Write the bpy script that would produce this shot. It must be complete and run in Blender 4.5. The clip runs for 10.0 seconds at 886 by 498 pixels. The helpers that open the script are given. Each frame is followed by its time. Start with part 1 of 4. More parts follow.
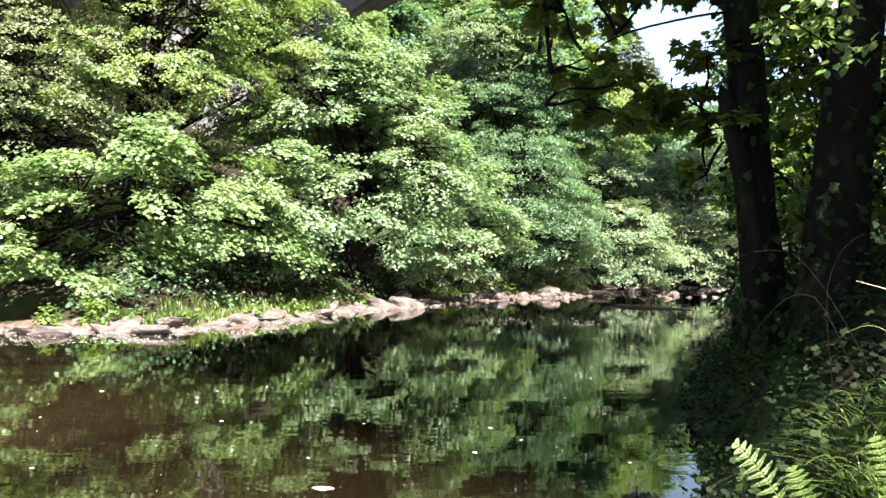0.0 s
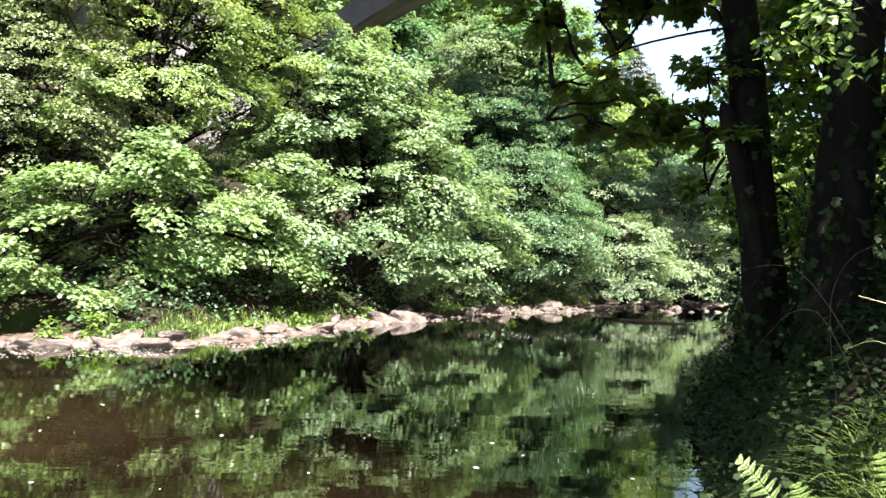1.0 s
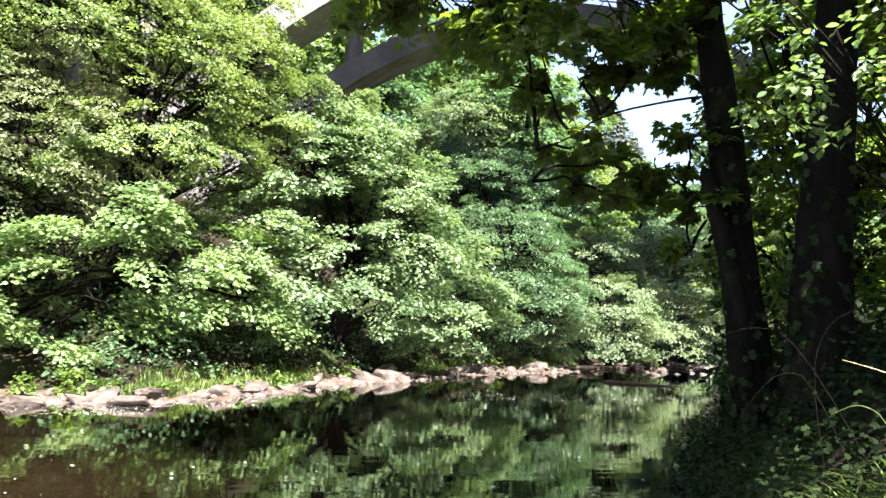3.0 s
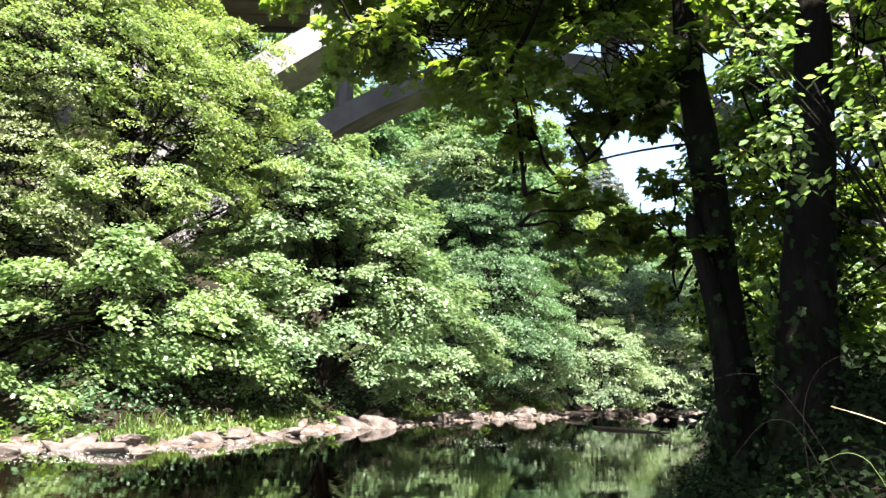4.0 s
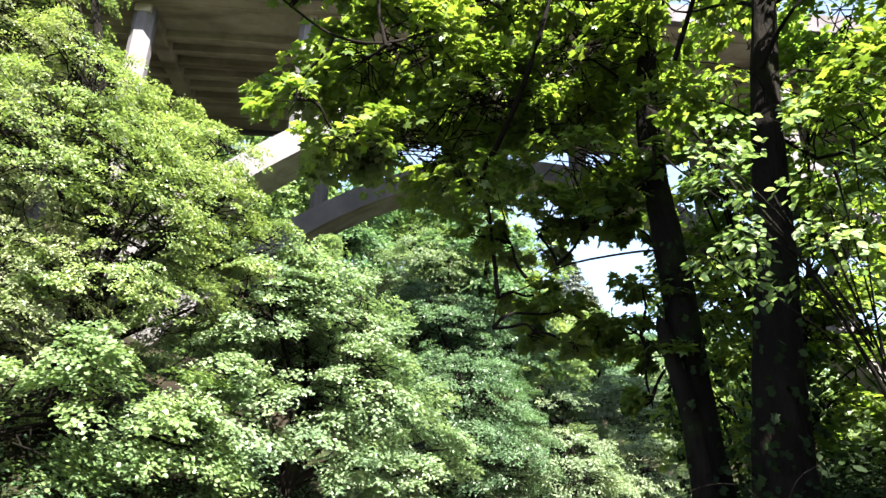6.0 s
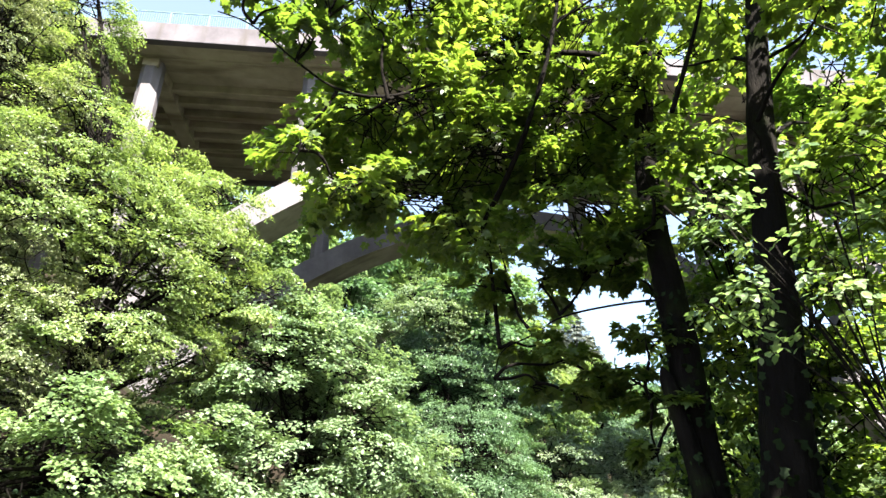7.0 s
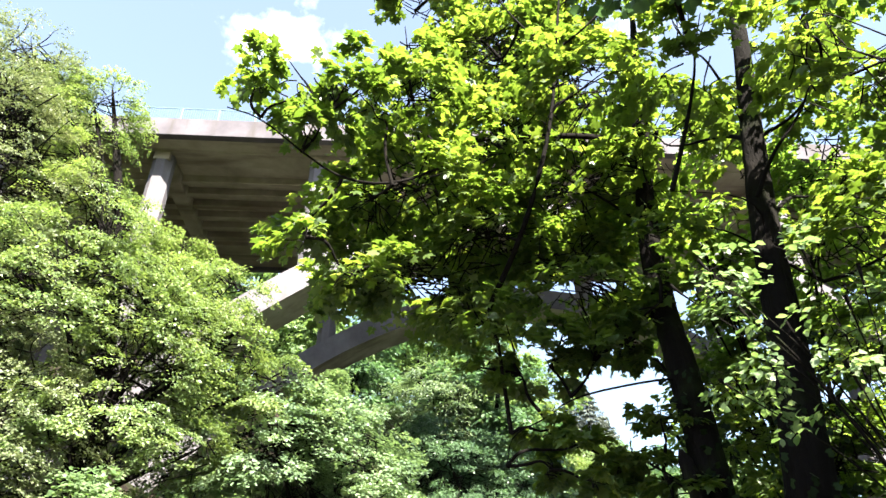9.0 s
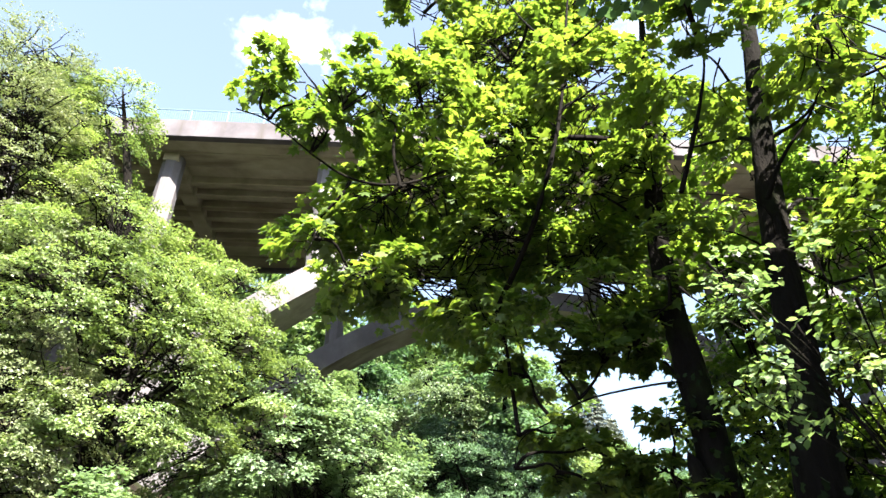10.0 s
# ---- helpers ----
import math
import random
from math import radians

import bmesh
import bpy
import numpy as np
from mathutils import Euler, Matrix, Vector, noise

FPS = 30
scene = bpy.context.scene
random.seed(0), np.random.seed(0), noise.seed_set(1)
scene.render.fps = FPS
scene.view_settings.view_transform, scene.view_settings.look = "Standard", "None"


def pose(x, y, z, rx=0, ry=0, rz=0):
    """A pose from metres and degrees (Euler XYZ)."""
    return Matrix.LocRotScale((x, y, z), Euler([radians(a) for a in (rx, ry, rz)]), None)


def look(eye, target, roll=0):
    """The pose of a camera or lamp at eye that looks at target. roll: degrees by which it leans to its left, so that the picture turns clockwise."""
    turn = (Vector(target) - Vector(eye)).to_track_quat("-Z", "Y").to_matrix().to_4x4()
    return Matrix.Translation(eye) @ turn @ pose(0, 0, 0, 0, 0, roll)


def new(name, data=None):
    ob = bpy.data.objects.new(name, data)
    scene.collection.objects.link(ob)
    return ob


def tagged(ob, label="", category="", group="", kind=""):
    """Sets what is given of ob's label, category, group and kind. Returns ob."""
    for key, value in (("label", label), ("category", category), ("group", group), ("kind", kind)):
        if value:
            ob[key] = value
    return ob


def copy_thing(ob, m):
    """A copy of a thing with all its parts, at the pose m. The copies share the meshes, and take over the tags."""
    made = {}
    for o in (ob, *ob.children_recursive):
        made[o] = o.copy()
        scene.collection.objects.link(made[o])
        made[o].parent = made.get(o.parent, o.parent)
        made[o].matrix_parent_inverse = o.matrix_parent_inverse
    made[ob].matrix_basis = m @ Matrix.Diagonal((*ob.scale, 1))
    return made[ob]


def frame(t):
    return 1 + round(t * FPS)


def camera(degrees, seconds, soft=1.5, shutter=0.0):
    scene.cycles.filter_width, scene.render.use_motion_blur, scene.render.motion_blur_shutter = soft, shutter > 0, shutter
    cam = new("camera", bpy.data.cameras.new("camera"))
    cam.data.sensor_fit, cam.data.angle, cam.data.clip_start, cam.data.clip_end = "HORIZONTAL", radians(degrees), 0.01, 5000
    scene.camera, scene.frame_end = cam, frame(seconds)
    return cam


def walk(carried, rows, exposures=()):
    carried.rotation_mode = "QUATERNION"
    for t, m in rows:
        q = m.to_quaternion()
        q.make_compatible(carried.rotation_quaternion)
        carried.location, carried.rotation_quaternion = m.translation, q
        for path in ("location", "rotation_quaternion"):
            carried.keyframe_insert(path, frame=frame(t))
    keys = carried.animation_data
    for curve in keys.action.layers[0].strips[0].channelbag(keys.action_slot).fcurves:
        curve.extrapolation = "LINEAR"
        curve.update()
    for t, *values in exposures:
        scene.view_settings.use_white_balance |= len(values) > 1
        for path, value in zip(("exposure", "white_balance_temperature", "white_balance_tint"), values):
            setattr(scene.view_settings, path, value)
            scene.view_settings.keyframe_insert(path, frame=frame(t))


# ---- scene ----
cam = camera(67.64, 10.0)
EYE = 1.9
# seconds, yaw, pitch, lean to the right, sway sideways and upwards: a man on the bank tilts his camera up from the river to the bridge
ROWS = [
    (0, 0.00, 1.70, 0.00, 0.000, 0.000),
    (0.5, 0.11, 1.98, -0.15, 0.000, 0.000),
    (1, 0.16, 2.90, -0.16, 0.000, 0.000),
    (1.5, 0.02, 3.76, 0.00, 0.000, 0.000),
    (2, -0.15, 4.81, -0.25, 0.000, 0.000),
    (2.5, -0.62, 6.28, -0.59, 0.000, 0.000),
    (4, -2.06, 11.76, -0.85, 0.000, 0.005),
    (4.5, -2.89, 13.80, -0.80, 0.000, 0.005),
    (5, -3.77, 15.98, -0.70, 0.000, 0.006),
    (5.5, -4.44, 18.30, -0.90, -0.008, 0.008),
    (7, -4.38, 24.82, -1.00, -0.030, 0.012),
    (7.5, -4.33, 26.90, -0.68, -0.030, 0.022),
    (8, -4.12, 28.86, -0.62, -0.030, 0.026),
    (8.5, -3.82, 30.54, 0.00, -0.025, 0.028),
    (9, -3.69, 31.85, 0.20, -0.024, 0.032),
    (9.5, -3.39, 32.28, -0.05, -0.025, 0.034),
    (10, -2.90, 31.98, -0.35, -0.027, 0.033),
]
walk(cam, [(t, pose(dx, 0, EYE + dz, 90 + pitch, 0, yaw) @ pose(0, 0, 0, 0, 0, -lean)) for t, yaw, pitch, lean, dx, dz in ROWS])

# ---------------------------------------------------------------- light
CLOUD = (-0.228, 0.643, 0.731)
SUN = Vector((0.30, -0.81, 0.95)).normalized()
world = bpy.data.worlds.new("sky")
scene.world = world
world.use_nodes = True
wn, wl = world.node_tree.nodes, world.node_tree.links
wn.clear()
w_out = wn.new("ShaderNodeOutputWorld")
w_bg = wn.new("ShaderNodeBackground")
w_sky = wn.new("ShaderNodeTexSky")
w_sky.sky_type = "NISHITA"
w_sky.sun_disc = False
w_sky.sun_elevation = math.asin(SUN.z)
w_sky.sun_rotation = math.atan2(SUN.x, SUN.y)
w_sky.air_density, w_sky.dust_density = 1.0, 1.2
w_co = wn.new("ShaderNodeTexCoord")
w_noise = wn.new("ShaderNodeTexNoise")
w_noise.inputs["Scale"].default_value = 4.5
w_noise.inputs["Detail"].default_value = 7
w_noise.inputs["Roughness"].default_value = 0.55
w_map = wn.new("ShaderNodeMapping")
w_map.inputs["Location"].default_value = (0.35, 0.2, 0.1)
w_ramp = wn.new("ShaderNodeValToRGB")
w_ramp.color_ramp.elements[0].position = 0.53
w_ramp.color_ramp.elements[0].color = (0.062, 0.062, 0.062, 1)
w_ramp.color_ramp.elements[1].position = 0.72
w_mix = wn.new("ShaderNodeMixRGB")
w_mix.inputs[2].default_value = (10.0, 10.4, 10.9, 1)
wl.new(w_co.outputs["Generated"], w_map.inputs[0])
wl.new(w_map.outputs[0], w_noise.inputs["Vector"])
w_dist = wn.new("ShaderNodeVectorMath")
w_dist.operation = "DISTANCE"
w_dist.inputs[1].default_value = CLOUD
w_near = wn.new("ShaderNodeMapRange")
w_near.inputs["From Min"].default_value, w_near.inputs["From Max"].default_value = 0.03, 0.145
w_near.inputs["To Min"].default_value, w_near.inputs["To Max"].default_value = 0.13, -0.10
w_sum = wn.new("ShaderNodeMath")
wl.new(w_co.outputs["Generated"], w_dist.inputs[0])
wl.new(w_dist.outputs["Value"], w_near.inputs["Value"])
wl.new(w_near.outputs[0], w_sum.inputs[0])
wl.new(w_noise.outputs["Fac"], w_sum.inputs[1])
wl.new(w_sum.outputs[0], w_ramp.inputs[0])
wl.new(w_ramp.outputs[0], w_mix.inputs[0])
wl.new(w_sky.outputs[0], w_mix.inputs[1])
wl.new(w_mix.outputs[0], w_bg.inputs[0])
w_bg.inputs[1].default_value = 0.056
wl.new(w_bg.outputs[0], w_out.inputs[0])

sun = new("sun", bpy.data.lights.new("sun", "SUN"))
sun.data.energy, sun.data.angle, sun.data.color = 5.0, radians(0.53), (1.0, 0.95, 0.86)
sun.matrix_world = look(SUN * 80, (0, 0, 0))
scene.view_settings.exposure = 3.08


# ---------------------------------------------------------------- materials
def material(name):
    m = bpy.data.materials.new(name)
    m.use_nodes = True
    m.node_tree.nodes.clear()
    return m, m.node_tree.nodes, m.node_tree.links


def ramp_node(nodes, stops):
    r = nodes.new("ShaderNodeValToRGB")
    e = r.color_ramp.elements
    while len(e) < len(stops):
        e.new(0.5)
    for el, (p, c) in zip(e, stops):
        el.position, el.color = p, (*c, 1)
    return r


def noise_node(nodes, links, scale, detail=4, rough=0.55, coords=None):
    n = nodes.new("ShaderNodeTexNoise")
    n.inputs["Scale"].default_value = scale
    n.inputs["Detail"].default_value = detail
    n.inputs["Roughness"].default_value = rough
    if coords is not None:
        links.new(coords, n.inputs["Vector"])
    return n


def leaf_material(name, dark, mid, light, glow, gloss=0.38, through_part=0.38, spec=0.6):
    """Leaves: a waxy upper side, light coming through the blade, each leaf of its own shade."""
    m, n, l = material(name)
    geo = n.new("ShaderNodeNewGeometry")
    r = ramp_node(n, [(0.0, dark), (0.5, mid), (1.0, light)])
    l.new(geo.outputs["Random Per Island"], r.inputs[0])
    big = noise_node(n, l, 0.55, 2, coords=geo.outputs["Position"])
    patch = ramp_node(n, [(0.35, (0.77, 0.8, 0.8)), (0.65, (1.18, 1.1, 1.05))])
    l.new(big.outputs["Fac"], patch.inputs[0])
    mul = n.new("ShaderNodeMixRGB")
    mul.blend_type = "MULTIPLY"
    mul.inputs[0].default_value = 1
    l.new(r.outputs[0], mul.inputs[1])
    l.new(patch.outputs[0], mul.inputs[2])
    p = n.new("ShaderNodeBsdfPrincipled")
    p.inputs["Roughness"].default_value = gloss
    p.inputs["Specular IOR Level"].default_value = spec
    l.new(mul.outputs[0], p.inputs["Base Color"])
    t = n.new("ShaderNodeBsdfTranslucent")
    tint = n.new("ShaderNodeMixRGB")
    tint.blend_type = "MULTIPLY"
    tint.inputs[0].default_value = 1
    tint.inputs[2].default_value = (*glow, 1)
    l.new(mul.outputs[0], tint.inputs[1])
    l.new(tint.outputs[0], t.inputs[0])
    mix = n.new("ShaderNodeMixShader")
    mix.inputs[0].default_value = through_part
    l.new(p.outputs[0], mix.inputs[1])
    l.new(t.outputs[0], mix.inputs[2])
    out = n.new("ShaderNodeOutputMaterial")
    l.new(mix.outputs[0], out.inputs[0])
    return m


def solid_material(name, stops, scale, rough=0.85, bump=0.3, bump_scale=None, stretch=(1, 1, 1), spec=0.3, stain=None):
    """A rough natural surface: two scales of colour, stains and relief."""
    m, n, l = material(name)
    co = n.new("ShaderNodeTexCoord")
    mp = n.new("ShaderNodeMapping")
    mp.inputs["Scale"].default_value = stretch
    geo = n.new("ShaderNodeNewGeometry")
    l.new(geo.outputs["Position"], mp.inputs[0])
    a = noise_node(n, l, scale, 6, 0.6, mp.outputs[0])
    r = ramp_node(n, stops)
    l.new(a.outputs["Fac"], r.inputs[0])
    col = r.outputs[0]
    if stain:
        s_scale, s_col, lo, hi, s_stretch = stain
        mp2 = n.new("ShaderNodeMapping")
        mp2.inputs["Scale"].default_value = s_stretch
        l.new(geo.outputs["Position"], mp2.inputs[0])
        b = noise_node(n, l, s_scale, 5, 0.6, mp2.outputs[0])
        f = ramp_node(n, [(lo, (0, 0, 0)), (hi, (1, 1, 1))])
        l.new(b.outputs["Fac"], f.inputs[0])
        mx = n.new("ShaderNodeMixRGB")
        l.new(f.outputs[0], mx.inputs[0])
        l.new(col, mx.inputs[1])
        mx.inputs[2].default_value = (*s_col, 1)
        col = mx.outputs[0]
    p = n.new("ShaderNodeBsdfPrincipled")
    p.inputs["Roughness"].default_value = rough
    p.inputs["Specular IOR Level"].default_value = spec
    l.new(col, p.inputs["Base Color"])
    c = noise_node(n, l, bump_scale or scale * 4, 6, 0.65, mp.outputs[0])
    bp = n.new("ShaderNodeBump")
    bp.inputs["Strength"].default_value = bump
    bp.inputs["Distance"].default_value = 0.05
    l.new(c.outputs["Fac"], bp.inputs["Height"])
    l.new(bp.outputs[0], p.inputs["Normal"])
    out = n.new("ShaderNodeOutputMaterial")
    l.new(p.outputs[0], out.inputs[0])
    return m


def water_material():
    """Clear peaty water: a Fresnel mirror with fine ripples over a tinted view of the bed."""
    m, n, l = material("river_water")
    geo = n.new("ShaderNodeNewGeometry")
    mp = n.new("ShaderNodeMapping")
    mp.inputs["Rotation"].default_value = (0, 0, radians(-20))
    mp.inputs["Scale"].default_value = (0.8, 2.4, 1.0)
    l.new(geo.outputs["Position"], mp.inputs[0])
    a = noise_node(n, l, 0.75, 3, 0.5, mp.outputs[0])
    b = noise_node(n, l, 3.4, 3, 0.55, mp.outputs[0])
    add = n.new("ShaderNodeMath")
    add.operation = "MULTIPLY_ADD"
    add.inputs[1].default_value = 0.11
    l.new(b.outputs["Fac"], add.inputs[0])
    l.new(a.outputs["Fac"], add.inputs[2])
    c = noise_node(n, l, 8.5, 2, 0.5, mp.outputs[0])
    fine = n.new("ShaderNodeMath")
    fine.operation = "MULTIPLY_ADD"
    fine.inputs[1].default_value = 0.03
    l.new(c.outputs["Fac"], fine.inputs[0])
    l.new(add.outputs[0], fine.inputs[2])
    bp = n.new("ShaderNodeBump")
    bp.inputs["Strength"].default_value = 1.0
    bp.inputs["Distance"].default_value = 0.0030
    l.new(fine.outputs[0], bp.inputs["Height"])
    fr = n.new("ShaderNodeFresnel")
    fr.inputs[0].default_value = 1.68
    l.new(bp.outputs[0], fr.inputs["Normal"])
    gl = n.new("ShaderNodeBsdfGlossy")
    gl.inputs["Roughness"].default_value = 0.004
    gl.inputs["Color"].default_value = (0.96, 0.97, 0.96, 1)
    l.new(bp.outputs[0], gl.inputs["Normal"])
    tr = n.new("ShaderNodeBsdfTransparent")
    tr.inputs[0].default_value = (0.27, 0.155, 0.07, 1)
    silt = n.new("ShaderNodeBsdfDiffuse")
    silt.inputs[0].default_value = (0.10, 0.068, 0.035, 1)
    # silt hangs in the shallows of the near side and thins out towards the deep channel
    cloudy = noise_node(n, l, 0.3, 4, 0.55, geo.outputs["Position"])
    shore = n.new("ShaderNodeVectorMath")
    shore.operation = "DOT_PRODUCT"
    shore.inputs[1].default_value = (-0.75, -0.66, 0)
    l.new(geo.outputs["Position"], shore.inputs[0])
    shallow = n.new("ShaderNodeMapRange")
    shallow.inputs["From Min"].default_value, shallow.inputs["From Max"].default_value = -4.4, -0.2
    shallow.inputs["To Min"].default_value, shallow.inputs["To Max"].default_value = 0.0, 0.20
    l.new(shore.outputs["Value"], shallow.inputs["Value"])
    patchy = n.new("ShaderNodeMapRange")
    patchy.inputs["From Min"].default_value, patchy.inputs["From Max"].default_value = 0.36, 0.62
    patchy.inputs["To Min"].default_value, patchy.inputs["To Max"].default_value = 0.15, 1.0
    l.new(cloudy.outputs["Fac"], patchy.inputs["Value"])
    amount = n.new("ShaderNodeMath")
    amount.operation = "MULTIPLY"
    l.new(shallow.outputs[0], amount.inputs[0])
    l.new(patchy.outputs[0], amount.inputs[1])
    body = n.new("ShaderNodeMixShader")
    l.new(amount.outputs[0], body.inputs[0])
    l.new(tr.outputs[0], body.inputs[1])
    l.new(silt.outputs[0], body.inputs[2])
    mix = n.new("ShaderNodeMixShader")
    l.new(fr.outputs[0], mix.inputs[0])
    l.new(body.outputs[0], mix.inputs[1])
    l.new(gl.outputs[0], mix.inputs[2])
    out = n.new("ShaderNodeOutputMaterial")
    l.new(mix.outputs[0], out.inputs[0])
    return m


M_SYCAMORE = leaf_material("sycamore_leaf", (0.055, 0.095, 0.0238), (0.085, 0.14, 0.034), (0.135, 0.185, 0.051), (2.0, 1.95, 0.75), 0.42, 0.53)
M_MAPLE = leaf_material("maple_leaf", (0.08, 0.132, 0.05), (0.118, 0.182, 0.072), (0.165, 0.23, 0.115), (1.6, 1.7, 0.85), 0.36)
M_PALEMAPLE = leaf_material("pale_maple_leaf", (0.092, 0.145, 0.074), (0.137, 0.205, 0.108), (0.187, 0.255, 0.15), (1.5, 1.6, 0.9), 0.42)
M_ASH = leaf_material("ash_leaf", (0.095, 0.145, 0.052), (0.142, 0.202, 0.078), (0.195, 0.25, 0.122), (1.7, 1.75, 0.8), 0.36)
M_SAPLING = leaf_material("alder_sapling_leaf", (0.11, 0.175, 0.075), (0.16, 0.23, 0.11), (0.22, 0.28, 0.17), (1.5, 1.6, 0.8), 0.34, 0.42)
M_HAZEL = leaf_material("hazel_leaf", (0.07, 0.115, 0.034), (0.105, 0.17, 0.048), (0.15, 0.22, 0.068), (1.8, 1.9, 0.7), 0.45, 0.55)
M_HAWTHORN = leaf_material("hawthorn_leaf", (0.088, 0.12, 0.053), (0.13, 0.168, 0.076), (0.19, 0.22, 0.13), (1.4, 1.4, 0.9), 0.45)
M_DARKLEAF = leaf_material("alder_leaf", (0.052, 0.095, 0.0506), (0.078, 0.138, 0.0726), (0.115, 0.185, 0.099), (1.4, 1.6, 0.9), 0.36)
M_WILLOW = leaf_material("willow_leaf", (0.095, 0.14, 0.077), (0.14, 0.195, 0.11), (0.19, 0.25, 0.16), (1.5, 1.6, 0.9), 0.52)
# needles greyed and paled: the haze of distance is in the colour
M_HAZED_CONIFER = leaf_material("hazed_spruce_needles", (0.11, 0.135, 0.115), (0.14, 0.165, 0.14), (0.165, 0.19, 0.16), (1, 1, 0.8), 0.6, 0.15)
# darker than ivy is: the near bank's deep shade is put into the colour
M_SHADED_IVY = leaf_material("shade_darkened_ivy_leaf", (0.005, 0.010, 0.0035), (0.009, 0.018, 0.006), (0.018, 0.033, 0.010), (1.3, 1.5, 0.7), 0.7, 0.2, 0.1)
M_GRASS = leaf_material("grass_blade", (0.045, 0.08, 0.018), (0.085, 0.135, 0.03), (0.16, 0.205, 0.07), (1.5, 1.6, 0.7), 0.5, 0.4)
M_FERN = leaf_material("fern_pinna", (0.065, 0.115, 0.024), (0.095, 0.155, 0.032), (0.125, 0.19, 0.048), (1.5, 1.6, 0.7), 0.5, 0.4)
# mossy bark, coloured well below its own tone to carry the crown's shade
M_SHADED_BARK = solid_material("bark", [(0.3, (0.004, 0.0032, 0.0026)), (0.55, (0.007, 0.0058, 0.0048)), (0.78, (0.015, 0.0125, 0.0105))], 7, 0.95, 1.0, 16, (1, 1, 0.22), spec=0.08, stain=(1.5, (0.013, 0.017, 0.006), 0.55, 0.7, (1, 1, 1)))
M_TWIG = solid_material("twig_bark", [(0.3, (0.004, 0.0033, 0.0027)), (0.7, (0.010, 0.008, 0.0066))], 9, 0.9, 0.3, spec=0.08)
M_ROCK = solid_material("river_rock", [(0.3, (0.03, 0.023, 0.021)), (0.5, (0.08, 0.062, 0.056)), (0.75, (0.19, 0.157, 0.145))], 2.2, 0.85, 0.7, 9, stain=(3.0, (0.10, 0.07, 0.05), 0.56, 0.72, (1, 1, 1)))
M_SOIL = solid_material("bank_soil", [(0.3, (0.006, 0.005, 0.0035)), (0.55, (0.016, 0.012, 0.008)), (0.8, (0.045, 0.034, 0.022))], 1.3, 0.95, 0.8, 12, spec=0.1, stain=(0.5, (0.022, 0.032, 0.010), 0.48, 0.62, (1, 1, 1)))
M_SHINGLE = solid_material("wet_shingle", [(0.3, (0.04, 0.024, 0.018)), (0.55, (0.10, 0.066, 0.05)), (0.8, (0.19, 0.14, 0.11))], 6.0, 0.8, 0.9, 30)
M_BED = solid_material("river_bed", [(0.36, (0.007, 0.0055, 0.004)), (0.58, (0.026, 0.02, 0.0135)), (0.8, (0.08, 0.06, 0.04))], 0.3, 0.9, 0.8, 7)
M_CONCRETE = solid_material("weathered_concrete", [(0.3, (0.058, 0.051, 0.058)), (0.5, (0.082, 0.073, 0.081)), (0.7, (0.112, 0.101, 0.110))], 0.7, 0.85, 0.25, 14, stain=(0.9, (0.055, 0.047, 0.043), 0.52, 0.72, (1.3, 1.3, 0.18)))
# columns and ribs: colour raised above the deck's in place of fill light
M_FILLCONCRETE = solid_material("fill_lightened_concrete", [(0.3, (0.085, 0.076, 0.084)), (0.5, (0.112, 0.102, 0.11)), (0.7, (0.145, 0.133, 0.14))], 0.9, 0.85, 0.25, 14, stain=(0.9, (0.09, 0.078, 0.07), 0.54, 0.74, (1.3, 1.3, 0.18)))
# stained concrete, its base raised to carry light bounced up from the valley
M_BOUNCE_SOFFIT = solid_material("stained_bounce_soffit_concrete", [(0.3, (0.19, 0.165, 0.12)), (0.5, (0.28, 0.245, 0.185)), (0.7, (0.36, 0.32, 0.25))], 0.5, 0.9, 0.25, 12, stain=(0.5, (0.15, 0.12, 0.085), 0.5, 0.68, (0.3, 1.5, 1)))
M_STEEL = solid_material("pale_green_railing_paint", [(0.3, (0.10, 0.17, 0.175)), (0.7, (0.14, 0.22, 0.22))], 3, 0.5, 0.05)
M_FOAM = solid_material("foam", [(0.3, (0.6, 0.58, 0.5)), (0.7, (0.8, 0.78, 0.72))], 20, 0.9, 0.2)
M_LOG = solid_material("wet_driftwood", [(0.3, (0.002, 0.0017, 0.0015)), (0.7, (0.006, 0.005, 0.0045))], 6, 0.95, 0.5, spec=0.02)
M_DRY = solid_material("dry_stalk", [(0.3, (0.25, 0.19, 0.11)), (0.7, (0.42, 0.34, 0.22))], 12, 0.8, 0.2)
M_WATER = water_material()


# ---------------------------------------------------------------- mesh helpers
def mesh_of(name, verts, faces_flat, loop_counts, mat, smooth=False):
    """A mesh from numpy arrays: vertices, corner indices and corners a face."""
    me = bpy.data.meshes.new(name)
    verts = np.asarray(verts, np.float32)
    faces_flat = np.asarray(faces_flat, np.int32).ravel()
    loop_counts = np.asarray(loop_counts, np.int32)
    me.vertices.add(len(verts))
    me.vertices.foreach_set("co", verts.ravel())
    me.loops.add(len(faces_flat))
    me.loops.foreach_set("vertex_index", faces_flat)
    me.polygons.add(len(loop_counts))
    starts = np.concatenate([[0], np.cumsum(loop_counts)[:-1]]).astype(np.int32)
    me.polygons.foreach_set("loop_start", starts)
    me.polygons.foreach_set("loop_total", loop_counts)
    if smooth:
        me.polygons.foreach_set("use_smooth", np.ones(len(loop_counts), bool))
    me.materials.append(mat)
    me.update(calc_edges=True)
    return me


def empty(name, x, y, z, label, category, group="", kind=""):
    e = new(name)
    e.location = (x, y, z)
    e.empty_display_size = 0.2
    return tagged(e, label, category, group, kind)


